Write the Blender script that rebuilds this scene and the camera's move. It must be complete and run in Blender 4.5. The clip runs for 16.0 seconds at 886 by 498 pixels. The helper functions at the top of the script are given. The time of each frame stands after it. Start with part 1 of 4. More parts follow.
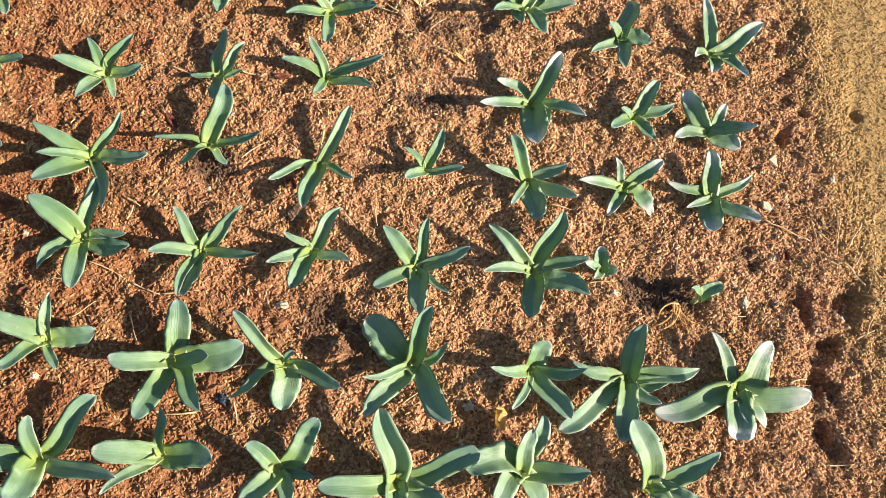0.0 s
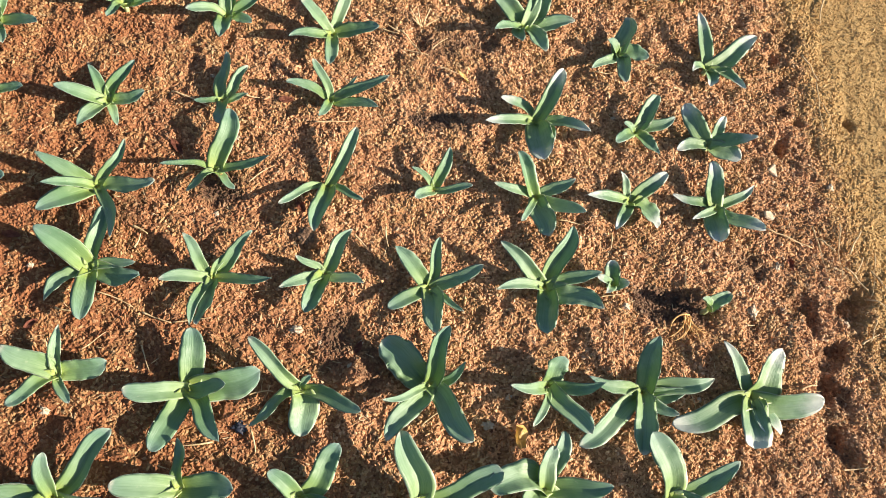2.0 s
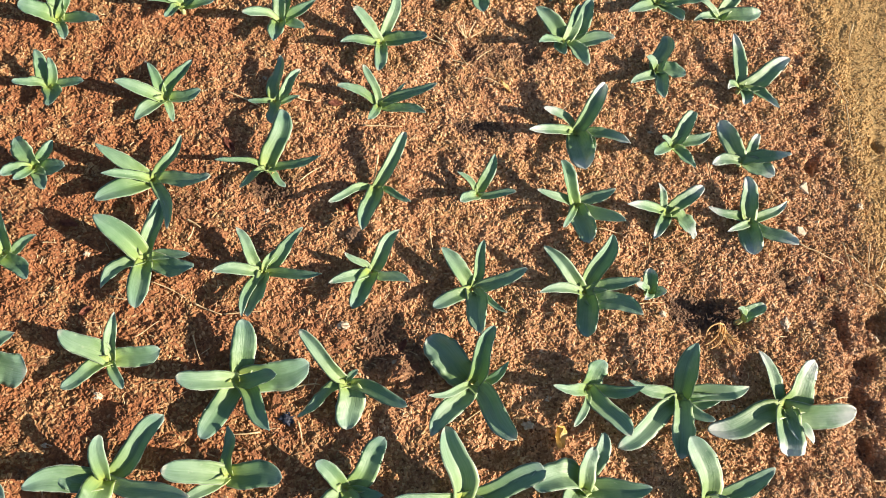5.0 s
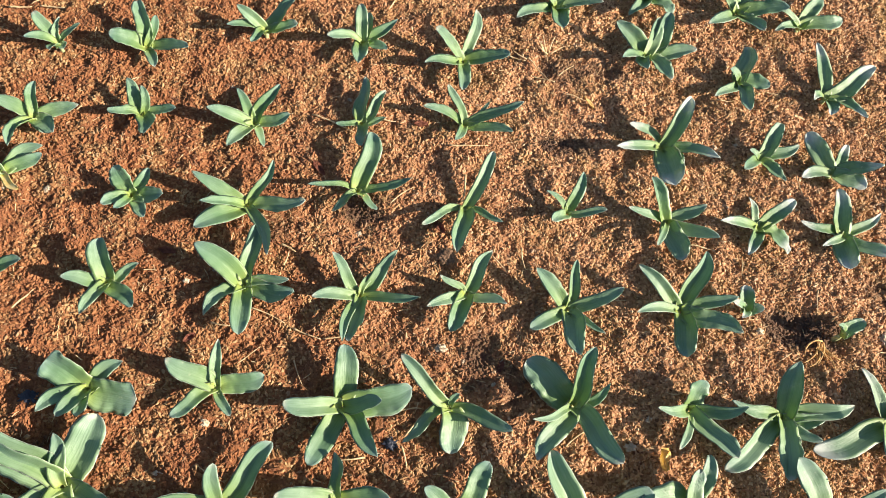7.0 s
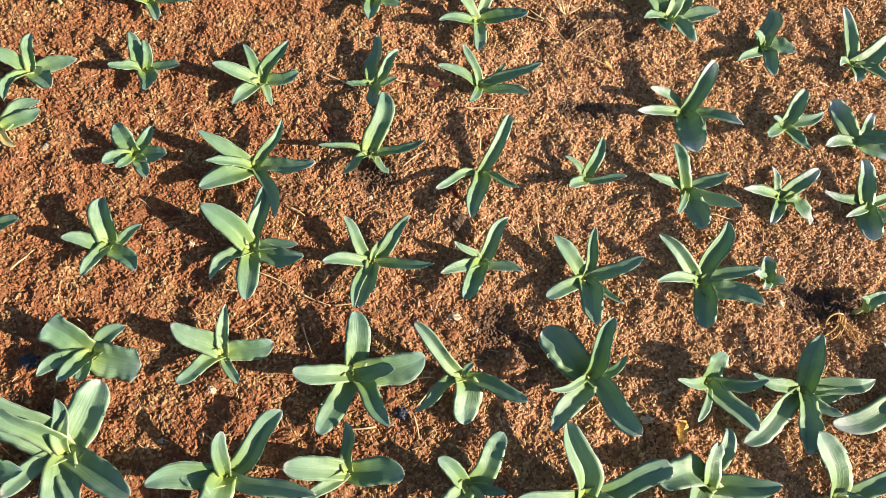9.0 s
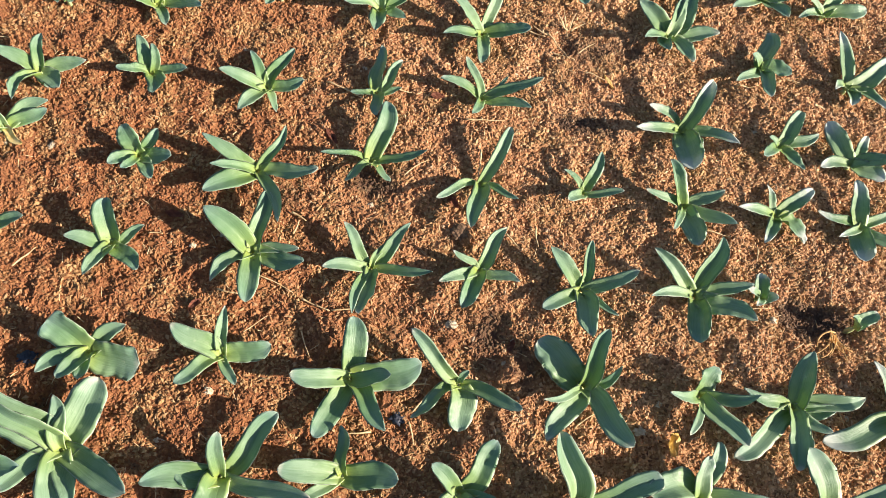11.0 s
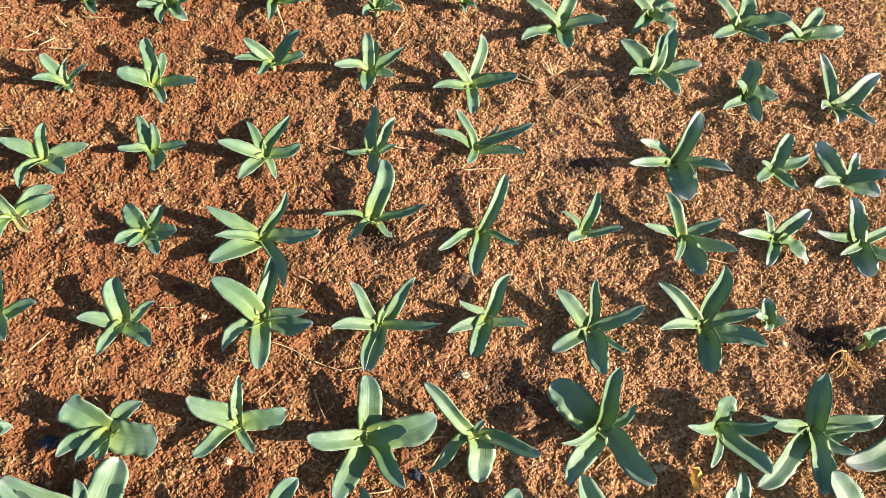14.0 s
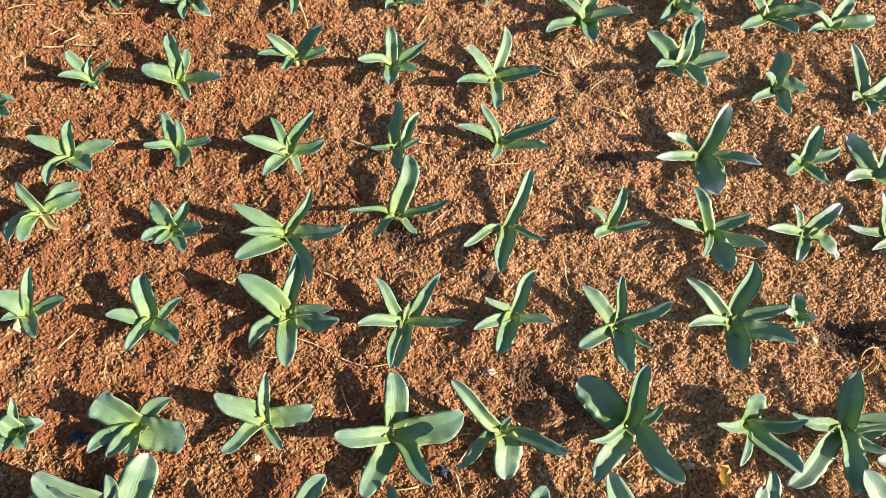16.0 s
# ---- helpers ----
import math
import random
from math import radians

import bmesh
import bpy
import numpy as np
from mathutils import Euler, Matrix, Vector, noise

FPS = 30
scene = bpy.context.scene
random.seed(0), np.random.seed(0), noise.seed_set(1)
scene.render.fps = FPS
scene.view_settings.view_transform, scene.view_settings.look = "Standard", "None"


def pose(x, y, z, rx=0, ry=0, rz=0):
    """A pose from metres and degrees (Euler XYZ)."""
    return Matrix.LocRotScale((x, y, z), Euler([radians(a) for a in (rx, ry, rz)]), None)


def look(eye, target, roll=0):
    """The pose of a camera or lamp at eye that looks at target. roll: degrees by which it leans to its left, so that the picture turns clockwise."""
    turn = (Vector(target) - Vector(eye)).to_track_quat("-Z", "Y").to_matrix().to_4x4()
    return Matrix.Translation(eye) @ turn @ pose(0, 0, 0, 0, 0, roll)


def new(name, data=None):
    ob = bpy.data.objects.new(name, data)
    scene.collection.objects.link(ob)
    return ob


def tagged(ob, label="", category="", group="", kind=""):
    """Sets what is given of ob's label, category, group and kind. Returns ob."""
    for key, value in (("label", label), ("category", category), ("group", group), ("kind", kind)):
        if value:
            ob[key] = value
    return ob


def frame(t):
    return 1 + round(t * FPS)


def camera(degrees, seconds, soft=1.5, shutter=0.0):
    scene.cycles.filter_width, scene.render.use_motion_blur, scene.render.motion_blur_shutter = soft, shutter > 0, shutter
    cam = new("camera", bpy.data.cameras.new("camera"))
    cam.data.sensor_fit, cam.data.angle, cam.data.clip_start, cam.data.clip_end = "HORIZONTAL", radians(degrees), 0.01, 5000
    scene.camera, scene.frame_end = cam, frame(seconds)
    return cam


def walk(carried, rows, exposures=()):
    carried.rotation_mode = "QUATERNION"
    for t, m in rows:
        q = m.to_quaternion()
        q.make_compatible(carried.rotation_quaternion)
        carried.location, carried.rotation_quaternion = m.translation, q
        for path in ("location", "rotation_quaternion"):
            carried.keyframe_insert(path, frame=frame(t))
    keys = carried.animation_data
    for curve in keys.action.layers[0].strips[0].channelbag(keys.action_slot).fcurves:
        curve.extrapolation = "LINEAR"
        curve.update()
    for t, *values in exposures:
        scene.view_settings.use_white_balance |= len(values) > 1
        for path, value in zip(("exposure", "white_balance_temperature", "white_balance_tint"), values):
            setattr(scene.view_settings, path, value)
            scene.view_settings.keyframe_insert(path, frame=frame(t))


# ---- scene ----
cam = camera(64.6, 16.0, soft=0.75)
PATH = [
    (0, (0.054, 0.485, 1.327), (0.026, 1.147, -0.56), 17.1),
    (0.5, (-0.016, 0.475, 1.344), (-0.039, 1.189, -0.524), 13.7),
    (1, (-0.1, 0.496, 1.316), (-0.097, 1.235, -0.543), 12.4),
    (1.5, (-0.056, 0.465, 1.339), (-0.056, 1.209, -0.517), 16.8),
    (2, (-0.017, 0.471, 1.32), (0.008, 1.192, -0.546), 19.5),
    (2.5, (-0.028, 0.475, 1.343), (-0.005, 1.221, -0.512), 17.8),
    (3, (-0.046, 0.466, 1.338), (-0.021, 1.223, -0.513), 16.7),
    (3.2, (-0.044, 0.478, 1.339), (-0.012, 1.233, -0.512), 16.8),
    (5.3, (-0.116, 0.395, 1.328), (-0.102, 1.17, -0.516), 21.4),
    (5.5, (-0.133, 0.401, 1.328), (-0.114, 1.164, -0.521), 22.3),
    (6, (-0.162, 0.393, 1.341), (-0.177, 1.164, -0.504), 20.2),
    (6.5, (-0.175, 0.385, 1.336), (-0.207, 1.159, -0.507), 18.2),
    (7, (-0.244, 0.39, 1.319), (-0.288, 1.152, -0.53), 15.5),
    (7.5, (-0.318, 0.442, 1.251), (-0.357, 1.187, -0.604), 12.2),
    (8, (-0.22, 0.442, 1.261), (-0.23, 1.161, -0.605), 13.6),
    (8.5, (-0.204, 0.396, 1.269), (-0.188, 1.089, -0.607), 19.9),
    (9, (-0.275, 0.384, 1.27), (-0.28, 1.081, -0.604), 18.9),
    (9.2, (-0.302, 0.374, 1.267), (-0.315, 1.073, -0.606), 18.1),
    (11.3, (-0.277, 0.364, 1.287), (-0.291, 1.119, -0.565), 20.8),
    (11.5, (-0.287, 0.355, 1.302), (-0.331, 1.153, -0.531), 19.9),
    (12, (-0.283, 0.366, 1.3), (-0.34, 1.184, -0.524), 18.1),
    (12.5, (-0.306, 0.387, 1.306), (-0.364, 1.197, -0.522), 12.4),
    (13, (-0.339, 0.386, 1.292), (-0.407, 1.193, -0.537), 11.2),
    (13.5, (-0.314, 0.387, 1.3), (-0.379, 1.203, -0.524), 12.0),
    (14, (-0.282, 0.39, 1.31), (-0.339, 1.207, -0.515), 12.5),
    (14.5, (-0.284, 0.407, 1.313), (-0.337, 1.213, -0.517), 12.2),
    (15, (-0.318, 0.404, 1.299), (-0.406, 1.198, -0.535), 10.7),
    (15.5, (-0.301, 0.402, 1.306), (-0.386, 1.191, -0.53), 10.6),
    (16, (-0.305, 0.398, 1.307), (-0.395, 1.178, -0.532), 10.0),
]
walk(cam, [(t, look(eye, target, roll)) for t, eye, target, roll in PATH])

# ---- light ----
SUN_AZ, SUN_EL = radians(2), radians(27.5)
world = bpy.data.worlds.new("sky")
scene.world = world
world.use_nodes = True
wn = world.node_tree.nodes
sky = wn.new("ShaderNodeTexSky")
sky.sky_type, sky.sun_disc = "NISHITA", False
sky.sun_elevation, sky.sun_rotation = SUN_EL, radians(90) - SUN_AZ
sky.air_density, sky.dust_density = 1.0, 1.0
wn["Background"].inputs["Strength"].default_value = 0.051
world.node_tree.links.new(sky.outputs[0], wn["Background"].inputs["Color"])
sun = new("sun", bpy.data.lights.new("sun", "SUN"))
sun.data.energy, sun.data.angle, sun.data.color = 4.2, radians(0.5), (1.0, 0.87, 0.72)
to_sun = Vector((math.cos(SUN_EL) * math.cos(SUN_AZ), math.cos(SUN_EL) * math.sin(SUN_AZ), math.sin(SUN_EL)))
sun.matrix_world = look(to_sun * 30, (0, 0, 0))
scene.view_settings.exposure = 1.20


# ---- materials ----
class Nodes:
    """A small helper that strings shader nodes together."""

    def __init__(self, name):
        self.mat = bpy.data.materials.new(name)
        self.mat.use_nodes = True
        self.tree = self.mat.node_tree
        self.bsdf = self.tree.nodes["Principled BSDF"]

    def add(self, kind, **inputs):
        node = self.tree.nodes.new("ShaderNode" + kind)
        for key, value in inputs.items():
            self.put(node.inputs[key.replace("_", " ")], value)
        return node

    def put(self, socket, value):
        if isinstance(value, bpy.types.NodeSocket):
            self.tree.links.new(value, socket)
        else:
            socket.default_value = value

    def math(self, op, a, b=0.0, clamp=False):
        node = self.tree.nodes.new("ShaderNodeMath")
        node.operation, node.use_clamp = op, clamp
        self.put(node.inputs[0], a)
        self.put(node.inputs[1], b)
        return node.outputs[0]

    def step(self, value, lo, hi, a=0.0, b=1.0):
        node = self.tree.nodes.new("ShaderNodeMapRange")
        node.interpolation_type = "SMOOTHSTEP"
        for i, v in enumerate((value, lo, hi, a, b)):
            self.put(node.inputs[i], v)
        return node.outputs[0]

    def mix(self, fac, a, b, blend="MIX"):
        node = self.tree.nodes.new("ShaderNodeMix")
        node.data_type, node.blend_type = "RGBA", blend
        self.put(node.inputs[0], fac)
        self.put(node.inputs[6], a)
        self.put(node.inputs[7], b)
        return node.outputs[2]

    def ramp(self, fac, *stops):
        node = self.tree.nodes.new("ShaderNodeValToRGB")
        while len(node.color_ramp.elements) < len(stops):
            node.color_ramp.elements.new(0.5)
        for e, (p, c) in zip(node.color_ramp.elements, stops):
            e.position, e.color = p, (*c, 1)
        self.put(node.inputs[0], fac)
        return node.outputs[0]

    def noise(self, coords, scale, detail=4.0, rough=0.6):
        return self.add("TexNoise", Vector=coords, Scale=scale, Detail=detail, Roughness=rough).outputs[0]

    def bump(self, height, strength, distance):
        return self.add("Bump", Height=height, Strength=strength, Distance=distance).outputs[0]

    def attr(self, name):
        node = self.tree.nodes.new("ShaderNodeAttribute")
        node.attribute_name = name
        return node.outputs["Fac"]


def darken(n, colour, xyz, mid):
    """Darkened earth: wet in the dug hollow, debris and dung clods, and the ditch pits."""
    for x, y, rx, ry, amount in DARK_PATCHES:
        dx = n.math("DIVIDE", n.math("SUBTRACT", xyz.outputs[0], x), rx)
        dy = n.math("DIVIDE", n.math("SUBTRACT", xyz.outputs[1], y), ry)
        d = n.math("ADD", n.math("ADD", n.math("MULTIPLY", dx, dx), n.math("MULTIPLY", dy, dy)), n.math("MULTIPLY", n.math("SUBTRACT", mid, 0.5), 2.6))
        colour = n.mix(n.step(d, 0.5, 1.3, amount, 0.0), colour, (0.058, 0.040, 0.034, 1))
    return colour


def dryness(n, at, xyz, most):
    """How far the earth has dried to tan: more towards the trodden strip, in uneven patches."""
    across = n.math("ADD", n.math("MULTIPLY", xyz.outputs[0], 1.15), n.math("MULTIPLY", xyz.outputs[1], 0.62))
    return n.step(n.math("ADD", across, n.math("MULTIPLY", n.noise(at, 3.0, 3), 1.4)), 0.25, 1.6, 0.0, most)


def soil_material():
    n = Nodes("soil")
    at = n.add("NewGeometry").outputs["Position"]
    big, mid, fine = n.noise(at, 5.0, 3), n.noise(at, 38.0, 4), n.noise(at, 190.0, 5, 0.7)
    earth = n.ramp(fine, (0.25, (0.16, 0.064, 0.032)), (0.45, (0.27, 0.108, 0.049)), (0.6, (0.36, 0.155, 0.070)), (0.78, (0.48, 0.26, 0.13)))
    earth = n.mix(n.step(mid, 0.5, 0.72, 0, 0.5), earth, (0.16, 0.068, 0.034, 1))
    earth = n.mix(n.step(big, 0.42, 0.68, 0, 0.35), earth, (0.30, 0.112, 0.05, 1))
    # trodden olive-tan strip beyond the edge of the bed
    xyz = n.add("SeparateXYZ", Vector=at)
    edge = n.math("ADD", n.math("ADD", xyz.outputs[0], n.math("MULTIPLY", xyz.outputs[1], 0.385)), n.math("MULTIPLY", mid, 0.20))
    dried = n.math("MULTIPLY", dryness(n, at, xyz, 0.7), n.math("MULTIPLY", n.step(edge, 1.6, 2.6, 1.0, 0.3), n.step(xyz.outputs[1], 2.0, 3.6, 1.0, 0.3)))
    earth = n.mix(dried, earth, n.ramp(fine, (0.25, (0.26, 0.130, 0.066)), (0.5, (0.54, 0.300, 0.155)), (0.75, (0.70, 0.45, 0.26))))
    path = n.ramp(n.noise(at, 75.0, 5, 0.65), (0.3, (0.29, 0.182, 0.071)), (0.55, (0.44, 0.290, 0.121)), (0.75, (0.54, 0.375, 0.178)))
    strip = n.math("MULTIPLY", n.step(edge, 1.35, 1.50), n.step(edge, 2.1, 2.3, 1.0, 0.0))
    colour = n.mix(strip, earth, path)
    colour = darken(n, colour, xyz, mid)
    n.put(n.bsdf.inputs["Base Color"], colour)
    n.put(n.bsdf.inputs["Roughness"], 0.92)
    n.put(n.bsdf.inputs["Specular IOR Level"], 0.2)
    n.put(n.bsdf.inputs["Normal"], n.bump(n.math("ADD", fine, mid), 0.8, 0.006))
    return n.mat


def crumb_material():
    n = Nodes("crumb")
    geo = n.add("NewGeometry")
    at = geo.outputs["Position"]
    tone = geo.outputs["Random Per Island"]
    xyz = n.add("SeparateXYZ", Vector=at)
    mid = n.noise(at, 38.0, 4)
    colour = n.ramp(tone, (0.0, (0.18, 0.074, 0.038)), (0.14, (0.25, 0.103, 0.050)), (0.5, (0.315, 0.130, 0.056)), (0.9, (0.375, 0.168, 0.073)), (1.0, (0.44, 0.262, 0.145)))
    # redder where it is moist, more tan where it has dried
    tanner = dryness(n, at, xyz, 0.95)
    colour = n.mix(tanner, colour, n.ramp(tone, (0.0, (0.14, 0.066, 0.037)), (0.14, (0.38, 0.206, 0.108)), (0.5, (0.67, 0.386, 0.200)), (0.9, (0.76, 0.470, 0.258)), (1.0, (0.78, 0.56, 0.37))))
    colour = n.mix(n.step(n.noise(at, 5.0, 3), 0.45, 0.7, 0, 0.30), colour, (0.29, 0.110, 0.054, 1))
    # golden dry spots a hand across
    colour = n.mix(n.math("MULTIPLY", n.step(n.noise(at, 13.0, 3, 0.55), 0.45, 0.60, 0.1, 1.0), n.step(xyz.outputs[1], 0.8, 1.5, 0.7, 0.75)), colour, n.ramp(tone, (0.0, (0.19, 0.098, 0.044)), (0.5, (0.400, 0.232, 0.100)), (1.0, (0.55, 0.375, 0.190))))
    # dark rotted litter in small patches
    colour = n.mix(n.step(n.noise(at, 21.0, 4, 0.65), 0.60, 0.70, 0.0, 0.62), colour, (0.10, 0.055, 0.040, 1))
    # the trodden strip is more olive
    edge = n.math("ADD", n.math("ADD", xyz.outputs[0], n.math("MULTIPLY", xyz.outputs[1], 0.385)), n.math("MULTIPLY", mid, 0.20))
    colour = n.mix(n.step(edge, 1.35, 1.50), colour, n.ramp(tone, (0.0, (0.35, 0.215, 0.086)), (0.5, (0.50, 0.325, 0.138)), (1.0, (0.60, 0.415, 0.20))))
    colour = darken(n, colour, xyz, mid)
    n.put(n.bsdf.inputs["Base Color"], colour)
    n.put(n.bsdf.inputs["Roughness"], 0.9)
    n.put(n.bsdf.inputs["Specular IOR Level"], 0.2)
    n.put(n.bsdf.inputs["Normal"], n.bump(n.noise(at, 600.0, 3), 0.5, 0.001))
    return n.mat


def leaf_material(name, wax):
    """Blue-green leaf skin; wax: how much pale bloom colour is mixed in."""
    n = Nodes(name)
    at = n.add("TexCoord").outputs["Object"]
    rnd = n.add("ObjectInfo").outputs["Random"]
    along, across = n.attr("along"), n.attr("across")
    # yellow-green base; the blue at the tip end paints in skylit shade
    colour = n.ramp(along, (0.0, (0.44, 0.52, 0.10)), (0.22, (0.24, 0.37, 0.105)), (0.5, (0.158, 0.295, 0.134)), (0.82, (0.140, 0.275, 0.166)), (1.0, (0.12, 0.235, 0.25)))
    # each leaf leans a little to yellow or to blue
    colour = n.mix(n.step(rnd, 0.6, 1.0, 0.0, 0.28), colour, (0.20, 0.35, 0.085, 1))
    # waxy bloom in soft patches, thicker towards the tip, where its blue imitates skylit shade
    bloom = n.math("ADD", n.noise(at, 26.0, 3), n.math("MULTIPLY", n.math("SUBTRACT", along, 0.5), 0.30))
    veil = n.mix(along, (0.35, 0.475, 0.255, 1), (0.30, 0.455, 0.355, 1))
    colour = n.mix(n.step(n.math("ADD", bloom, n.math("MULTIPLY", rnd, 0.45)), 0.50 - 0.3 * wax, 1.05 - 0.25 * wax, 0.01 + 0.25 * wax, 0.62 + 0.2 * wax), colour, veil)
    # parallel veins and a narrow crease down the middle
    lines = n.add("CombineXYZ", X=n.math("MULTIPLY", across, 9.0), Y=n.math("MULTIPLY", along, 1.3), Z=n.math("MULTIPLY", rnd, 30.0)).outputs[0]
    vein = n.noise(lines, 1.6, 3, 0.6)
    colour = n.mix(n.step(vein, 0.44, 0.66, 0.0, 0.32), colour, (0.09, 0.20, 0.07, 1))
    # pale papery rim of uneven width
    rim = n.math("ADD", n.math("ABSOLUTE", across), n.math("MULTIPLY", n.math("SUBTRACT", n.noise(at, 130.0, 3), 0.5), 0.16))
    colour = n.mix(n.step(rim, 0.91, 0.98, 0.0, 0.5), colour, (0.76, 0.80, 0.70, 1))
    # scuffs and bleached ends
    scuff = n.noise(at, 75.0, 5, 0.7)
    colour = n.mix(n.step(scuff, 0.62, 0.74, 0.0, 0.4), colour, (0.55, 0.60, 0.42, 1))
    dry = n.math("ADD", along, n.math("MULTIPLY", n.math("SUBTRACT", n.noise(at, 60.0, 3), 0.5), 0.16))
    colour = n.mix(n.math("MULTIPLY", n.step(dry, 0.88, 0.99), n.step(rnd, 0.3, 0.9, 0.1, 0.75)), colour, (0.66, 0.64, 0.54, 1))
    if wax > 0.5:
        colour = n.mix(n.step(n.math("ADD", dry, n.math("MULTIPLY", bloom, 0.3)), 0.76, 1.12, 0.0, 0.85), colour, (0.74, 0.77, 0.72, 1))
    n.put(n.bsdf.inputs["Base Color"], colour)
    n.put(n.bsdf.inputs["Roughness"], 0.46)
    n.put(n.bsdf.inputs["Specular IOR Level"], 0.5)
    relief = n.bump(n.math("ADD", vein, n.math("MULTIPLY", n.noise(at, 45.0, 3), 1.2)), 0.42, 0.0020)
    n.put(n.bsdf.inputs["Normal"], relief)
    glow = n.add("BsdfTranslucent", Color=n.mix(0.55, colour, (0.46, 0.74, 0.06, 1)), Normal=relief)
    both = n.add("MixShader", Fac=0.22)
    n.put(both.inputs[1], n.bsdf.outputs[0])
    n.put(both.inputs[2], glow.outputs[0])
    n.put(n.tree.nodes["Material Output"].inputs["Surface"], both.outputs[0])
    return n.mat


def plain_material(name, a, b, scale, rough=0.8, relief=0.4):
    n = Nodes(name)
    at = n.add("TexCoord").outputs["Object"]
    rnd = n.add("ObjectInfo").outputs["Random"]
    spots = n.noise(at, scale, 4)
    colour = n.mix(n.step(spots, 0.35, 0.65), (*a, 1), (*b, 1))
    colour = n.mix(n.math("MULTIPLY", rnd, 0.25), colour, (*(0.6 * c for c in a), 1))
    n.put(n.bsdf.inputs["Base Color"], colour)
    n.put(n.bsdf.inputs["Roughness"], rough)
    n.put(n.bsdf.inputs["Normal"], n.bump(spots, relief, 0.002))
    return n.mat


# dark patches, many set on the pits of HOLLOWS: x, y, half widths, strength
DARK_PATCHES = ((0.465, 1.012, 0.072, 0.042, 0.74), (0.53, 1.025, 0.048, 0.038, 0.66), (-0.46, 0.965, 0.050, 0.035, 0.6), (-0.143, 0.757, 0.036, 0.042, 0.5), (-0.062, 0.71, 0.034, 0.044, 0.5),
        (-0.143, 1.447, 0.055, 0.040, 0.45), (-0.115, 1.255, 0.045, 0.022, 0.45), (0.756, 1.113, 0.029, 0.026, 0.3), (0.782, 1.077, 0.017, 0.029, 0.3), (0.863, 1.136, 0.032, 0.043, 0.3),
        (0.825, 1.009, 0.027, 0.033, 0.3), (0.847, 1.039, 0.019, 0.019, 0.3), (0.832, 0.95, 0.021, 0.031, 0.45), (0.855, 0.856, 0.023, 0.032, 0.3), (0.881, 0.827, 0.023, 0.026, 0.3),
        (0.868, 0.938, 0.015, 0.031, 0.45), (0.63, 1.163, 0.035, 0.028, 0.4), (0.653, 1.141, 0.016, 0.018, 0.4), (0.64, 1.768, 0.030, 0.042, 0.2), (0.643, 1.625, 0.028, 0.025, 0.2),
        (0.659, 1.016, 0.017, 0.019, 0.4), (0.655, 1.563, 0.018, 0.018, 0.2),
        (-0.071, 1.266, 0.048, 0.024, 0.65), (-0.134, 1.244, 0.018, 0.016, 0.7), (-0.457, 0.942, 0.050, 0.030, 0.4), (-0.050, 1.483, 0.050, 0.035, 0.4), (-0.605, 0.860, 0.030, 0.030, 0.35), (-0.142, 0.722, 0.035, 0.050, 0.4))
# leaf tones: plain, a whitish one and a paler one, mostly for right-hand plants
SOIL, CRUMB, LEAF, WHITISH = soil_material(), crumb_material(), leaf_material("leaf", 0.25), leaf_material("whitish_leaf", 0.52)
PALELEAF = leaf_material("pale_leaf", 0.45)
CROWN = plain_material("pale_sheath", (0.40, 0.47, 0.18), (0.55, 0.58, 0.32), 90, 0.5)
STRAW = plain_material("dry_straw", (0.60, 0.42, 0.21), (0.74, 0.58, 0.35), 120, 0.7)
ROOT = plain_material("orange_root", (0.70, 0.40, 0.14), (0.80, 0.53, 0.23), 150, 0.8)
PALE = plain_material("pale_stone", (0.52, 0.40, 0.27), (0.66, 0.56, 0.42), 160, 0.85, 0.8)
RED = plain_material("red_dry_leaf", (0.20, 0.065, 0.04), (0.34, 0.13, 0.075), 90, 0.8)
GREYCLOD = plain_material("dung_clod", (0.13, 0.075, 0.045), (0.27, 0.165, 0.10), 260, 0.95, 1.0)
DRYLEAF = plain_material("yellow_dry_leaf", (0.78, 0.55, 0.17), (0.84, 0.68, 0.34), 70, 0.6)
PLASTIC = plain_material("dark_plastic", (0.018, 0.022, 0.038), (0.05, 0.06, 0.09), 60, 0.6)


# ---- shapes ----
def lattice(ix, iy, seed):
    h = (ix.astype(np.int64) * 374761393 + iy.astype(np.int64) * 668265263 + seed * 982451653) & 0xFFFFFFFF
    h = ((h ^ (h >> 13)) * 1274126177) & 0xFFFFFFFF
    return ((h ^ (h >> 16)) & 0xFFFF) / 32767.5 - 1


def ripple(x, y, size, seed):
    """Smooth noise from -1 to 1 with lumps of that size."""
    u, v = x / size, y / size
    ix, iy = np.floor(u), np.floor(v)
    fx, fy = u - ix, v - iy
    fx, fy = fx * fx * (3 - 2 * fx), fy * fy * (3 - 2 * fy)
    a, b = lattice(ix, iy, seed), lattice(ix + 1, iy, seed)
    c, d = lattice(ix, iy + 1, seed), lattice(ix + 1, iy + 1, seed)
    return (a * (1 - fx) + b * fx) * (1 - fy) + (c * (1 - fx) + d * fx) * fy


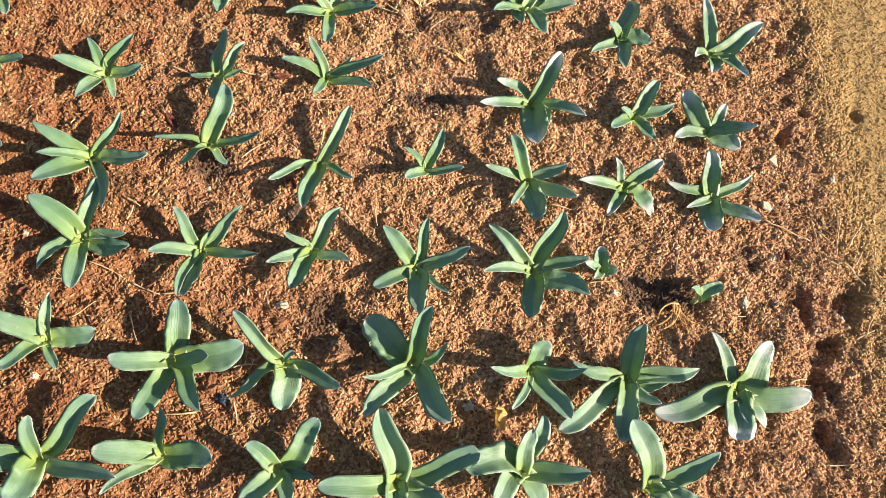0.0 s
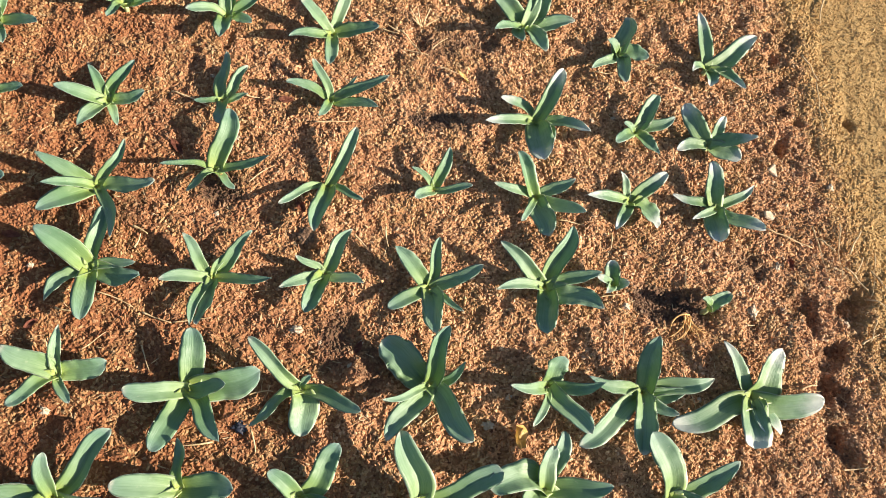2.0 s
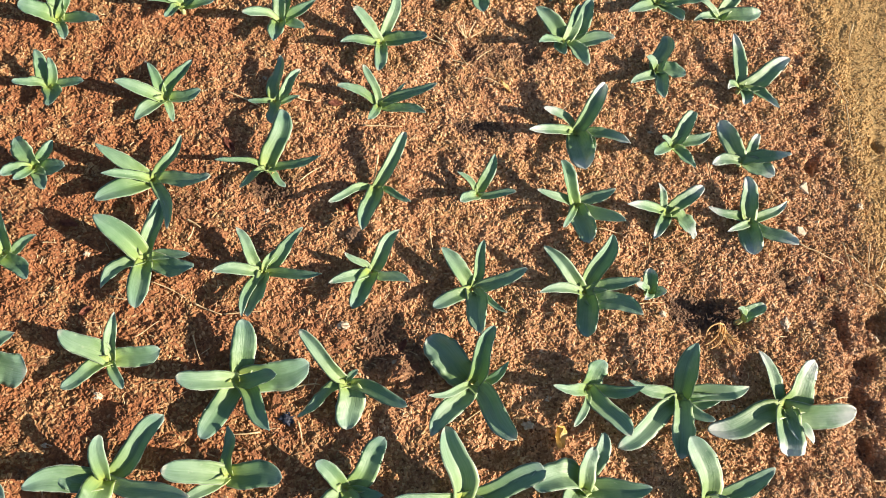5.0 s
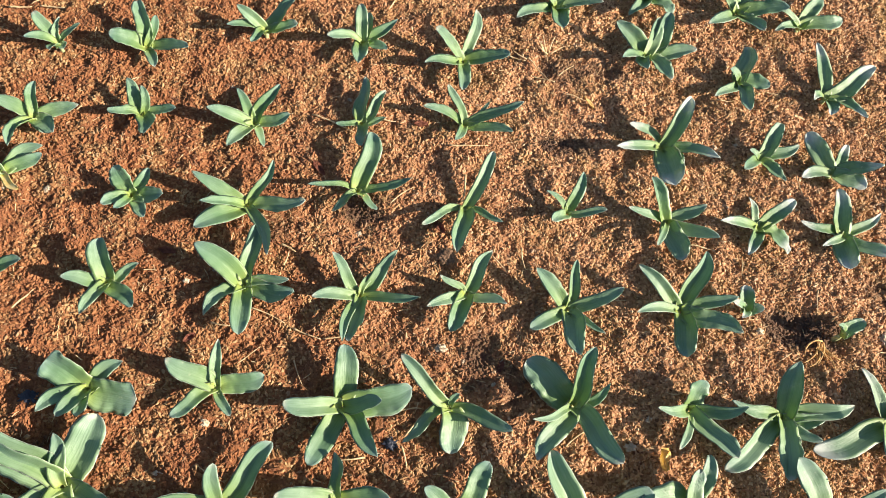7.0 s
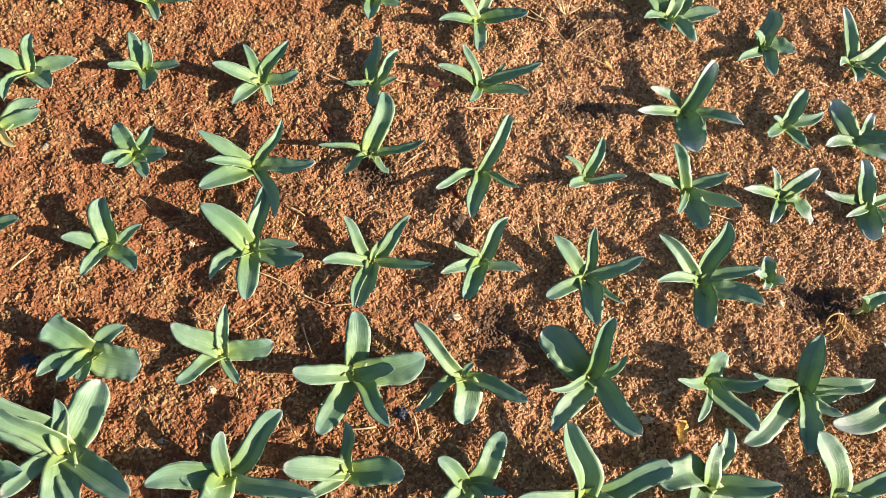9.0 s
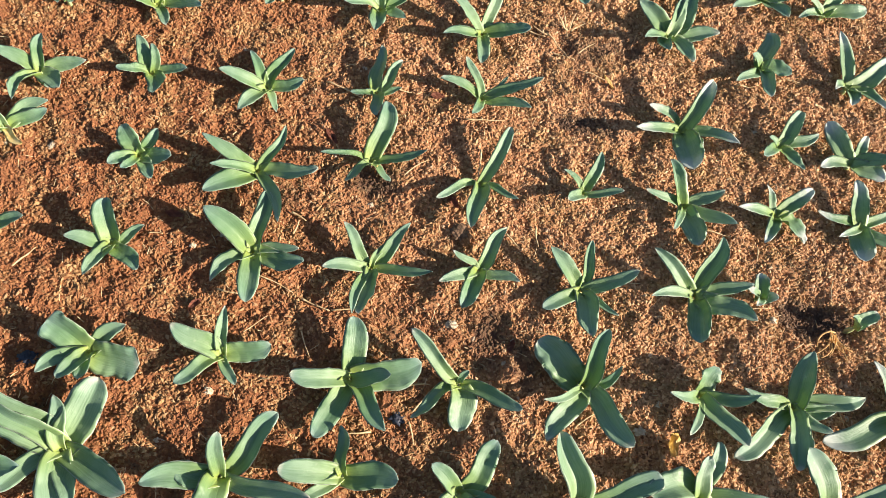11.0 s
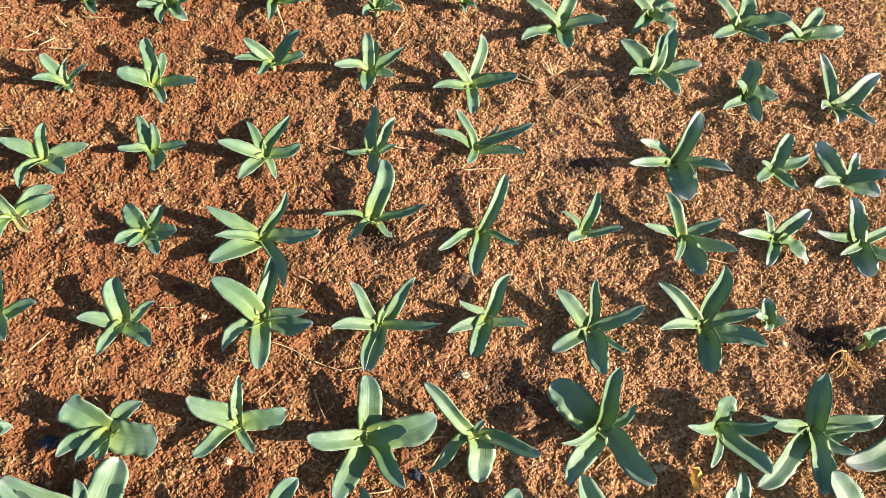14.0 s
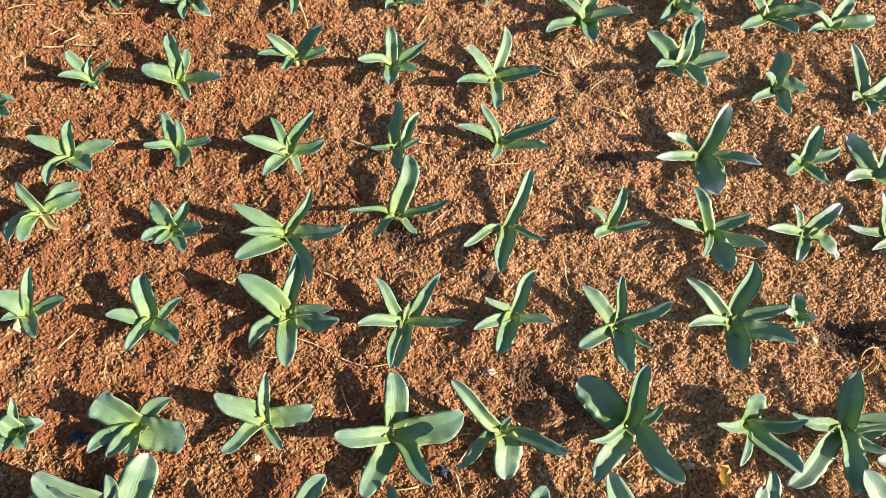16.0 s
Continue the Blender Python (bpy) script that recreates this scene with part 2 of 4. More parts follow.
# hollows: x, y, half widths, depth
HOLLOWS = ((0.462, 1.012, 0.055, 0.03, 0.016), (0.53, 1.026, 0.045, 0.03, 0.014), (0.668, 1.462, 0.016, 0.022, 0.032), (0.62, 1.7, 0.016, 0.022, 0.02), (0.829, 1.6, 0.013, 0.013, 0.026),
           (-0.46, 0.965, 0.035, 0.02, 0.012), (0.7, 1.55, 0.014, 0.018, 0.018), (-0.088, 0.68, 0.026, 0.026, -0.02), (-0.143, 0.757, 0.034, 0.04, -0.008), (-0.07, 0.7, 0.036, 0.04, -0.006),
           (-0.143, 1.447, 0.05, 0.035, -0.008),
           (0.756, 1.113, 0.029, 0.026, 0.026), (0.782, 1.077, 0.017, 0.029, 0.026), (0.863, 1.136, 0.030, 0.040, 0.026), (0.825, 1.009, 0.025, 0.031, 0.030), (0.847, 1.039, 0.019, 0.019, 0.026),
           (0.832, 0.950, 0.021, 0.031, 0.034), (0.855, 0.856, 0.022, 0.030, 0.024), (0.881, 0.827, 0.022, 0.025, 0.018), (0.868, 0.938, 0.015, 0.031, 0.020), (0.630, 1.163, 0.035, 0.028, 0.005),
           (0.653, 1.141, 0.016, 0.018, 0.014), (0.640, 1.768, 0.030, 0.042, 0.016), (0.643, 1.625, 0.028, 0.025, 0.016), (0.659, 1.016, 0.017, 0.019, 0.010), (0.655, 1.563, 0.018, 0.018, 0.012))


def ground_height(x, y):
    x, y = np.asarray(x, float), np.asarray(y, float)
    bed = 1 / (1 + np.exp(np.clip((x + 0.385 * y - 1.40) / 0.018, -50, 50)))
    z = 0.006 * ripple(x, y, 0.33, 1) + 0.003 * ripple(x, y, 0.11, 2)
    lumps = 0.0058 * ripple(x, y, 0.046, 3) + 0.0052 * ripple(x + 5, y, 0.022, 4) + 0.0030 * ripple(x, y + 3, 0.012, 5)
    z = z + lumps * (0.45 + 0.55 * bed)
    torn = 1 + 0.45 * ripple(x, y + 9, 0.021, 6)
    for hx, hy, rx, ry, depth in HOLLOWS:
        rx, ry = rx * torn, ry * torn
        z = z - depth * np.exp(-(((x - hx) / rx) ** 2 + ((y - hy) / ry) ** 2) ** 1.5)
    out = np.maximum(np.maximum(-1.60 - x, x - 1.34), np.maximum(0.12 - y, y - 2.15))
    return z * np.exp(-(np.maximum(0, out) / 0.16) ** 2) - 0.012 * (1 - bed)


def mesh_object(name, verts, faces, mat, parent=None, label="", smooth=True):
    me = bpy.data.meshes.new(name)
    me.from_pydata([tuple(v) for v in verts], [], faces)
    me.materials.append(mat)
    me.polygons.foreach_set("use_smooth", [smooth] * len(me.polygons))
    ob = new(name, me)
    if parent:
        ob.parent = parent
    if label:
        ob["label"] = label
    return ob


def graded(lo, hi, step, reach):
    """Even steps between lo and hi, then wider and wider ones out to reach."""
    inner, tail, s, v = list(np.arange(lo, hi, step)), [], step, 0.0
    while v < reach:
        s *= 1.35
        v += s
        tail.append(v)
    return np.array([lo - v for v in reversed(tail)] + inner + [inner[-1] + v for v in tail])


def big_mesh(name, verts, quads, mat, smooth=True):
    """A mesh of many four-cornered faces, straight from arrays."""
    me = bpy.data.meshes.new(name)
    k = quads.shape[1]
    me.vertices.add(len(verts))
    me.vertices.foreach_set("co", verts.astype(np.float32).ravel())
    me.loops.add(quads.size)
    me.loops.foreach_set("vertex_index", quads.astype(np.int32).ravel())
    me.polygons.add(len(quads))
    me.polygons.foreach_set("loop_start", np.arange(0, quads.size, k, dtype=np.int32))
    me.polygons.foreach_set("loop_total", np.full(len(quads), k, dtype=np.int32))
    me.polygons.foreach_set("use_smooth", np.full(len(quads), smooth))
    me.update(calc_edges=True)
    me.materials.append(mat)
    return new(name, me)


def ground():
    xs, ys = graded(-1.62, 1.37, 0.0048, 300), graded(0.10, 2.18, 0.0048, 300)
    gx, gy = np.meshgrid(xs, ys)
    verts = np.stack([gx, gy, ground_height(gx, gy)], -1).reshape(-1, 3)
    w, h = len(xs), len(ys)
    i = (np.arange(h - 1)[:, None] * w + np.arange(w - 1)[None, :]).ravel()
    tagged(big_mesh("ground", verts, np.stack([i, i + 1, i + w + 1, i + w], 1), SOIL), "crumbly red-brown garden soil with a trodden tan strip", "ground", kind="structure")


def scatter(name, count, length, breadth, seed, mat, label, lift=0.22, tip=0.5, bend=0.25, strip=0.012):
    """Many small bent, three-edged chips lying on the bed, each turned and shaped by chance."""
    rs = np.random.RandomState(seed)
    x, y = rs.uniform(-1.6, 1.32, count), rs.uniform(0.1, 2.16, count)
    keep = (x + 0.385 * y < 1.41 + 0.05 * rs.randn(count)) | (rs.rand(count) < strip)
    keep &= (x + 0.568 * (y - 0.29) > -1.06) & (y < 1.36 + 0.36 * (x + 1.5)) & (y > 0.10 + 0.29 * (x + 0.9))
    x, y = x[keep], y[keep]
    m = len(x)
    long = rs.uniform(*length, m) * rs.choice([0.6, 1.0, 1.0, 1.0, 1.25, 1.6], m, p=[0.3, 0.2, 0.2, 0.15, 0.12, 0.03])
    wide = np.minimum(rs.uniform(*breadth, m), long * 0.85)
    ends = np.array([tip, 1.0, tip])[None, :, None] * (1 + 0.3 * rs.uniform(-1, 1, (m, 3, 1)))
    corner = np.array([(0.5, -0.25), (-0.5, -0.25), (0.0, 0.45)])
    cross = corner[None, None] * ends[..., None] * wide[:, None, None, None] * (1 + 0.3 * rs.uniform(-1, 1, (m, 3, 3, 2)))
    gx = np.array([-0.5, 0.0, 0.5])[None, :, None] * long[:, None, None] * (1 + 0.15 * rs.uniform(-1, 1, (m, 3, 3)))
    bow = np.array([0.0, 1.0, 0.0])[None, :, None] * long[:, None, None]
    gy = cross[..., 0] + bow * bend * rs.uniform(-1, 1, (m, 1, 1))
    gz = 0.72 * cross[..., 1] + bow * bend * 0.35 * rs.uniform(-0.6, 1, (m, 1, 1))
    tilt, turn = rs.normal(0, 0.32, m), rs.uniform(0, 2 * np.pi, m)
    ct, st, ca, sa = (q[:, None, None] for q in (np.cos(tilt), np.sin(tilt), np.cos(turn), np.sin(turn)))
    gx, gz = gx * ct + gz * st, -gx * st + gz * ct
    gx, gy = gx * ca - gy * sa, gx * sa + gy * ca
    z = ground_height(x, y) + wide * lift
    verts = np.stack([gx + x[:, None, None], gy + y[:, None, None], gz + z[:, None, None]], -1).reshape(-1, 3)
    tri = [(0, 2, 1), (6, 7, 8)]
    for a in (0, 3):
        for j in range(3):
            b, c = a + j, a + (j + 1) % 3
            tri += [(b, c, c + 3), (b, c + 3, b + 3)]
    faces = (np.arange(m)[:, None, None] * 9 + np.array(tri)[None]).reshape(-1, 3)
    tagged(big_mesh(name, verts, faces, mat, False), label, "soil", kind="stuff")


def granules(name, count, size, seed, mat, label, strip=0.0):
    """Many small eight-faced, uneven grains heaped loosely on the bed."""
    rs = np.random.RandomState(seed)
    x, y = rs.uniform(-1.6, 1.32, count), rs.uniform(0.1, 2.16, count)
    keep = (x + 0.385 * y < 1.41 + 0.05 * rs.randn(count)) | (rs.rand(count) < strip)
    keep &= (x + 0.568 * (y - 0.29) > -1.06) & (y < 1.36 + 0.36 * (x + 1.5)) & (y > 0.10 + 0.29 * (x + 0.9))
    x, y = x[keep], y[keep]
    m = len(x)
    wide = size[0] + (size[1] - size[0]) * rs.rand(m) ** 1.6
    wide *= np.where(x + 0.385 * y > 1.43, 0.7, 1.0)
    long, high = wide * rs.uniform(1.0, 2.0, m), wide * rs.uniform(0.55, 0.95, m)
    ball = np.array([(0.5, 0, 0), (0, 0.5, 0), (-0.5, 0, 0), (0, -0.5, 0), (0, 0, 0.5), (0, 0, -0.5)])
    p = ball[None] * np.stack([long, wide, high], -1)[:, None] + 0.16 * wide[:, None, None] * rs.uniform(-1, 1, (m, 6, 3))
    tilt, turn = rs.normal(0, 0.35, m), rs.uniform(0, 2 * np.pi, m)
    ct, st, ca, sa = (q[:, None] for q in (np.cos(tilt), np.sin(tilt), np.cos(turn), np.sin(turn)))
    px, pz = p[..., 0] * ct + p[..., 2] * st, -p[..., 0] * st + p[..., 2] * ct
    px, py = px * ca - p[..., 1] * sa, px * sa + p[..., 1] * ca
    z = ground_height(x, y) + wide * rs.uniform(0.05, 0.42, m)
    verts = np.stack([px + x[:, None], py + y[:, None], pz + z[:, None]], -1).reshape(-1, 3)
    tri = [(j, (j + 1) % 4, 4) for j in range(4)] + [((j + 1) % 4, j, 5) for j in range(4)]
    faces = (np.arange(m)[:, None, None] * 6 + np.array(tri)[None]).reshape(-1, 3)
    tagged(big_mesh(name, verts, faces, mat, False), label, "soil", kind="stuff")


def bezier(p0, p1, p2, p3, s):
    r = 1 - s
    return p0 * r ** 3 + 3 * p1 * s * r * r + 3 * p2 * s * s * r + p3 * s ** 3


ACROSS = (-1, -0.72, -0.36, -0.05, 0.05, 0.36, 0.72, 1)


def leaf(parent, rnd, az, reach, tip, width, order, mat, end="", sway=None, roll=0, cup=None):
    """A fleshy channelled strap leaf that rises from the crown and arches out to its tip; end: "cut" or "round";
    sway: sideways bow in hundredths of the reach; roll: how far the blade turns about its length; cup: depth of the channel."""
    reach, tip, width = reach / 1000, tip / 1000, width / 1000
    a = radians(az)
    out, side, up = Vector((math.cos(a), math.sin(a), 0)), Vector((-math.sin(a), math.cos(a), 0)), Vector((0, 0, 1))
    steep = min(1, tip / max(reach, 0.01))
    z0 = 0.012 + 0.002 * order
    p0 = out * 0.003 + up * z0
    # sunward leaves are straightened to look dark in view, the others arch over
    toward, near, far = min(1.0, max(0.0, 1.6 * math.cos(a))), 0.34 - 0.10 * steep, 0.70 - 0.04 * steep
    p1 = out * (reach * near) + up * ((1 - toward) * (z0 + 0.36 * tip + 0.03 * reach) + toward * (z0 + near * (tip - z0)))
    p2 = out * (reach * far) + up * ((1 - toward) * (0.84 * tip + 0.045 * reach) + toward * (z0 + far * (tip - z0)))
    p3 = out * reach + up * tip
    bow = rnd.uniform(-0.07, 0.07) * reach if sway is None else sway / 100 * reach
    twist = radians(rnd.uniform(-20, 20)) if sway is None else radians(rnd.uniform(-7, 7))
    kink = rnd.uniform(-0.05, 0.05) * reach
    # narrow leaves run to a point, broad ones end bluntly, a few are torn off
    stubby = rnd.random() < 0.3 + 2.5 * max(0, width / math.hypot(reach, tip) - 0.25)
    peak, blunt = rnd.uniform(0.32, 0.50), rnd.uniform(2.4, 3.6) if stubby else rnd.uniform(1.7, 2.5)
    round_off = rnd.uniform(0.48, 0.58) if stubby else rnd.uniform(0.58, 0.8)
    if end == "cut":
        blunt, round_off = 12.0, 0.5
    elif end == "round":
        blunt, round_off = 3.2, 0.5
    wave, phase = rnd.uniform(0.015, 0.065) * width, rnd.uniform(0, 6.28)
    beat, nick = rnd.uniform(9, 15), rnd.uniform(24, 36)
    deep0, deep1 = rnd.uniform(0.9, 1.25), rnd.uniform(0.38, 0.82)
    if cup:
        deep0, deep1 = max(0.7, cup), cup * rnd.uniform(0.85, 1.15)
    fold = rnd.uniform(0.98, 1.12)
    curl = rnd.uniform(-0.015, 0.004) if sway is None else 0.0
    lean = rnd.uniform(-0.35, 0.35)
    verts, along, across, faces = [], [], [], []
    rows = 33
    for i in range(rows):
        s = i / (rows - 1)
        here = bezier(p0, p1, p2, p3, s) + side * (bow * math.sin(math.pi * s) + kink * math.sin(2 * math.pi * s)) + up * (curl * max(0, s - 0.75) * 4)
        ahead = (bezier(p0, p1, p2, p3, min(1, s + 0.02)) - bezier(p0, p1, p2, p3, max(0, s - 0.02))).normalized()
        lat = side.copy()
        nor = ahead.cross(lat).normalized()
        nor = -nor if nor.z < 0 else nor
        turn = Matrix.Rotation(twist * s + radians(roll) * min(1, s * 3), 3, ahead)
        lat, nor = turn @ lat, turn @ nor
        full = 0.72 + 0.28 * math.sin(math.pi / 2 * min(1, s / peak))
        if s > peak:
            full *= max(0.0, 1 - ((s - peak) / (1 - peak)) ** blunt) ** round_off
        half = max(0.0009, width / 2 * full)
        deep = (deep0 + (deep1 - deep0) * min(1, s / 0.55) ** 0.7) * half
        ragged = [1 + 0.024 * math.sin(phase * (2 + e) + s * beat) + 0.012 * math.sin(phase * 5 * e + s * nick) + 0.005 * rnd.uniform(-1, 1) for e in (-1, 1)]
        ring = []
        for u in ACROSS:
            rim = wave * (math.sin(phase + s * beat + 1.6 * u) + 0.45 * math.sin(phase * 2 + s * nick + 2 * u)) * u * u * min(1, s * 2.5)
            off = u * ragged[u > 0] + lean * (1 - abs(u)) * max(0, s - 0.6)
            ring.append((here + lat * (off * half * (1 - 0.12 * deep / half)) + nor * (deep * abs(u) ** fold + rim), u))
        thick = 0.0022 * (1 - 0.55 * s)
        under = [(p - nor * thick * (1 - 0.6 * u * u), u) for p, u in reversed(ring[1:-1])]
        for p, u in ring + under:
            verts.append(p)
            along.append(s)
            across.append(u)
    k = 14
    for i in range(rows - 1):
        for j in range(k):
            j2 = (j + 1) % k
            faces.append((i * k + j, i * k + j2, (i + 1) * k + j2, (i + 1) * k + j))
    faces.append(tuple(reversed(range(k))))
    faces.append(tuple(range((rows - 1) * k, rows * k)))
    ob = mesh_object("leaf", verts, faces, mat, parent, "yellowed, drying leaf" if mat == DRYLEAF else "")
    for key, values in (("along", along), ("across", across)):
        ob.data.attributes.new(key, "FLOAT", "POINT").data.foreach_set("value", values)
    bm = bmesh.new()
    bm.from_mesh(ob.data)
    bmesh.ops.recalc_face_normals(bm, faces=bm.faces)
    bm.to_mesh(ob.data)
    bm.free()
    return ob


def bulb_plant(x, y, label, leaves, mat=LEAF, dry=()):
    """One plant: a short pale neck and its leaves (azimuth in degrees; reach, tip height and width in mm)."""
    plant = new("bulb_plant")
    plant.location = (x, y, 0)
    rnd = random.Random(round(x * 1000) * 7919 + round(y * 1000))
    mean = sum(l[3] for l in leaves) / len(leaves) / 1000
    verts, faces, k = [], [], 10
    rings = ((-0.03, 0.60), (-0.008, 0.56), (0.002, 0.50), (0.008, 0.42), (0.012, 0.30), (0.013, 0.08))
    for z, r in rings:
        for j in range(k):
            a = 2 * math.pi * j / k
            rr = r * mean * 0.36 * (1 + 0.12 * math.sin(3 * a + x * 40))
            verts.append((rr * math.cos(a), rr * math.sin(a), z))
    for i in range(len(rings) - 1):
        for j in range(k):
            faces.append((i * k + j, i * k + (j + 1) % k, (i + 1) * k + (j + 1) % k, (i + 1) * k + j))
    faces.append(tuple(range((len(rings) - 1) * k, len(rings) * k)))
    faces.append(tuple(reversed(range(k))))
    mesh_object("neck", verts, faces, CROWN, plant, "pale yellow-green neck")
    for order, (az, reach, tip, width, *end) in enumerate(leaves):
        leaf(plant, rnd, az, reach, tip, width, order, DRYLEAF if order in dry else mat, *end)
    tagged(plant, label, "plant", group="plants in the bed")


def stalk(name, x, y, az, length, mat, label, category, thick=0.0019, lift=0.009, bend=0.03, rise=0.0, seed=0, parent=None):
    """A thin dry stalk lying on the soil, lightly bent; with a parent it is a part of that thing."""
    rnd = random.Random(seed + round(x * 1000))
    a, rows, k = radians(az), 9, 5
    out, side = Vector((math.cos(a), math.sin(a), 0)), Vector((-math.sin(a), math.cos(a), 0))
    z = float(ground_height(x, y))
    verts, faces = [], []
    for i in range(rows):
        s = i / (rows - 1)
        p = out * (length * s) + side * (bend * length * 4 * s * (1 - s) + rnd.uniform(-1, 1) * 0.004 * length)
        floor = float(ground_height(x + p.x, y + p.y)) - z
        p.z = max(floor * 0.7 + lift, floor + thick * 0.3) + rise * s
        r = thick * (1 - 0.55 * s) * rnd.uniform(0.85, 1.15)
        for j in range(k):
            b = 2 * math.pi * j / k
            verts.append(p + side * (r * math.cos(b)) + Vector((0, 0, 1)) * (r * math.sin(b)))
    for i in range(rows - 1):
        for j in range(k):
            faces.append((i * k + j, i * k + (j + 1) % k, (i + 1) * k + (j + 1) % k, (i + 1) * k + j))
    faces += [tuple(reversed(range(k))), tuple(range((rows - 1) * k, rows * k))]
    ob = mesh_object(name, verts, faces, mat, parent)
    ob.location = Vector((x, y, z)) - (parent.location if parent else Vector())
    if not parent:
        tagged(ob, label, category, group="dry stalks on the soil")


def root_clump(x, y, seed):
    """A tuft of dry root fibres that hang together at one end and spread over the soil."""
    rnd = random.Random(seed)
    ob = new("root_clump")
    ob.location = (x, y, float(ground_height(x, y)))
    for i in range(15):
        az = -128 + 92 * (i + rnd.uniform(-0.4, 0.4)) / 14
        stalk("root_fibre", x + rnd.uniform(-0.006, 0.006), y + rnd.uniform(-0.008, 0.004), az, rnd.uniform(0.030, 0.068) - 0.010 * abs(az + 95) / 45, ROOT, "", "",
              thick=rnd.uniform(0.0017, 0.0029), lift=rnd.uniform(0.009, 0.015), bend=rnd.uniform(-0.22, 0.22), rise=rnd.uniform(-0.003, 0.006), seed=i, parent=ob)
    tagged(ob, "tuft of dry orange root fibres beside the dug hollow", "roots")


def clod(name, x, y, size, mat, label, category, flat=0.6, seed=0, rough=0.3):
    """An uneven lump of stone or earth, half sunk in the soil."""
    bm = bmesh.new()
    bmesh.ops.create_icosphere(bm, subdivisions=4, radius=0.5)
    for v in bm.verts:
        q = v.co * 3 + Vector((seed * 3.1, x * 50, y * 50))
        v.co *= 1 + rough * 0.6 * noise.noise(q) + rough * 0.5 * noise.noise(q * 2.7) + rough * 0.35 * noise.noise(q * 6.1)
        v.co = Vector((v.co.x * size[0], v.co.y * size[1], v.co.z * size[1] * flat))
    for f in bm.faces:
        f.smooth = True
    me = bpy.data.meshes.new(name)
    bm.to_mesh(me)
    bm.free()
    me.materials.append(mat)
    ob = new(name, me)
    ob.location, ob.rotation_euler = (x, y, float(ground_height(x, y)) + size[1] * flat * 0.22), (0, 0, seed * 1.7)
    tagged(ob, label, category)


def shard(x, y, length, breadth, az, mat, label, corners=4, seed=0):
    """A flat, sharp-cornered flake of stone resting on the soil."""
    rnd = random.Random(seed)
    bm = bmesh.new()
    rim = []
    for j in range(corners):
        b = 2 * math.pi * (j + rnd.uniform(-0.2, 0.2)) / corners
        rim.append((length / 2 * math.cos(b), breadth / 2 * math.sin(b)))
    low = [bm.verts.new((px, py, 0)) for px, py in rim]
    high = [bm.verts.new((px * 0.86, py * 0.86, 0.17 * breadth * rnd.uniform(0.7, 1.2))) for px, py in rim]
    bm.faces.new(high)
    bm.faces.new(list(reversed(low)))
    for j in range(corners):
        bm.faces.new((low[j], low[(j + 1) % corners], high[(j + 1) % corners], high[j]))
    bmesh.ops.bevel(bm, geom=bm.edges[:], offset=0.0008, segments=2, affect="EDGES")
    me = bpy.data.meshes.new("stone_flake")
    bm.to_mesh(me)
    bm.free()
    me.materials.append(mat)
    ob = new("stone_flake", me)
    ob.location, ob.rotation_euler = (x, y, float(ground_height(x, y)) + 0.003), (radians(-6), radians(12), radians(az))
    tagged(ob, label, "stone")


def litter_leaf(name, x, y, az, length, width, mat, label, curl=0.3, lift=0.010, tilt=38):
    """A dry, curled leaf lying on the soil."""
    bm = bmesh.new()
    rows, cols = 9, 5
    grid = []
    for i in range(rows):
        s = i / (rows - 1)
        half = width / 2 * max(0.06, math.sin(math.pi * (0.06 + 0.9 * s)) ** 0.7)
        grid.append([bm.verts.new(((s - 0.5) * length, half * u, curl * width * u * u + 0.12 * length * (s - 0.4) ** 2 + 0.002 * math.sin(9 * s + 4 * u))) for u in (-1, -0.5, 0, 0.5, 1)])
    for i in range(rows - 1):
        for j in range(cols - 1):
            bm.faces.new((grid[i][j], grid[i][j + 1], grid[i + 1][j + 1], grid[i + 1][j]))
    bmesh.ops.solidify(bm, geom=bm.faces[:], thickness=0.0008)
    me = bpy.data.meshes.new(name)
    bm.to_mesh(me)
    bm.free()
    me.materials.append(mat)
    me.polygons.foreach_set("use_smooth", [True] * len(me.polygons))
    ob = new(name, me)
    ob.rotation_mode = "ZYX"
    ob.location, ob.rotation_euler = (x, y, float(ground_height(x, y)) + lift), (0, radians(tilt), radians(az))
    tagged(ob, label, "leaf")


# ---- the place ----
ground()
scatter("soil_chips", 50000, (0.0050, 0.0105), (0.0036, 0.0066), 11, CRUMB, "loose red-brown chips of earth and husk covering the bed", 0.3, 0.68, 0.18, 0.01)
granules("soil_crumbs", 310000, (0.0032, 0.0078), 13, CRUMB, "fine red-brown crumbs of earth between the plants", 0.6)
scatter("straw_flecks", 2600, (0.010, 0.030), (0.0011, 0.0018), 12, STRAW, "short flecks of pale straw strewn over the bed", 1.6, 0.8, 0.12)

bulb_plant(-1.187, 1.089, "small bulb plant with six blue-green strap leaves in soil", [(150, 73, 56, 27, "", -1, 0, 0.34), (106, 52, 47, 18, "", 11, 0, 0.8), (63, 60, 43, 21, "", 7, -14, 0.34), (-151, 55, 57, 23, "", -14, 0, 0.34), (-79, 32, 45, 21, "", -12, 14, 0.34), (-27, 22, 30, 23, "", 12, 0, 0.34)])
bulb_plant(-1.019, 1.151, "young bulb plant with five blue-green strap leaves in soil", [(121, 96, 56, 35, "", -4, 0, 0.8), (-166, 68, 57, 43, "", 0, 0, 0.34), (7, 99, 57, 33, "", 4, 0, 0.34), (-46, 62, 31, 25, "", 4, 0, 0.5), (94, 67, 46, 21, "", -9, 14, 0.34)])
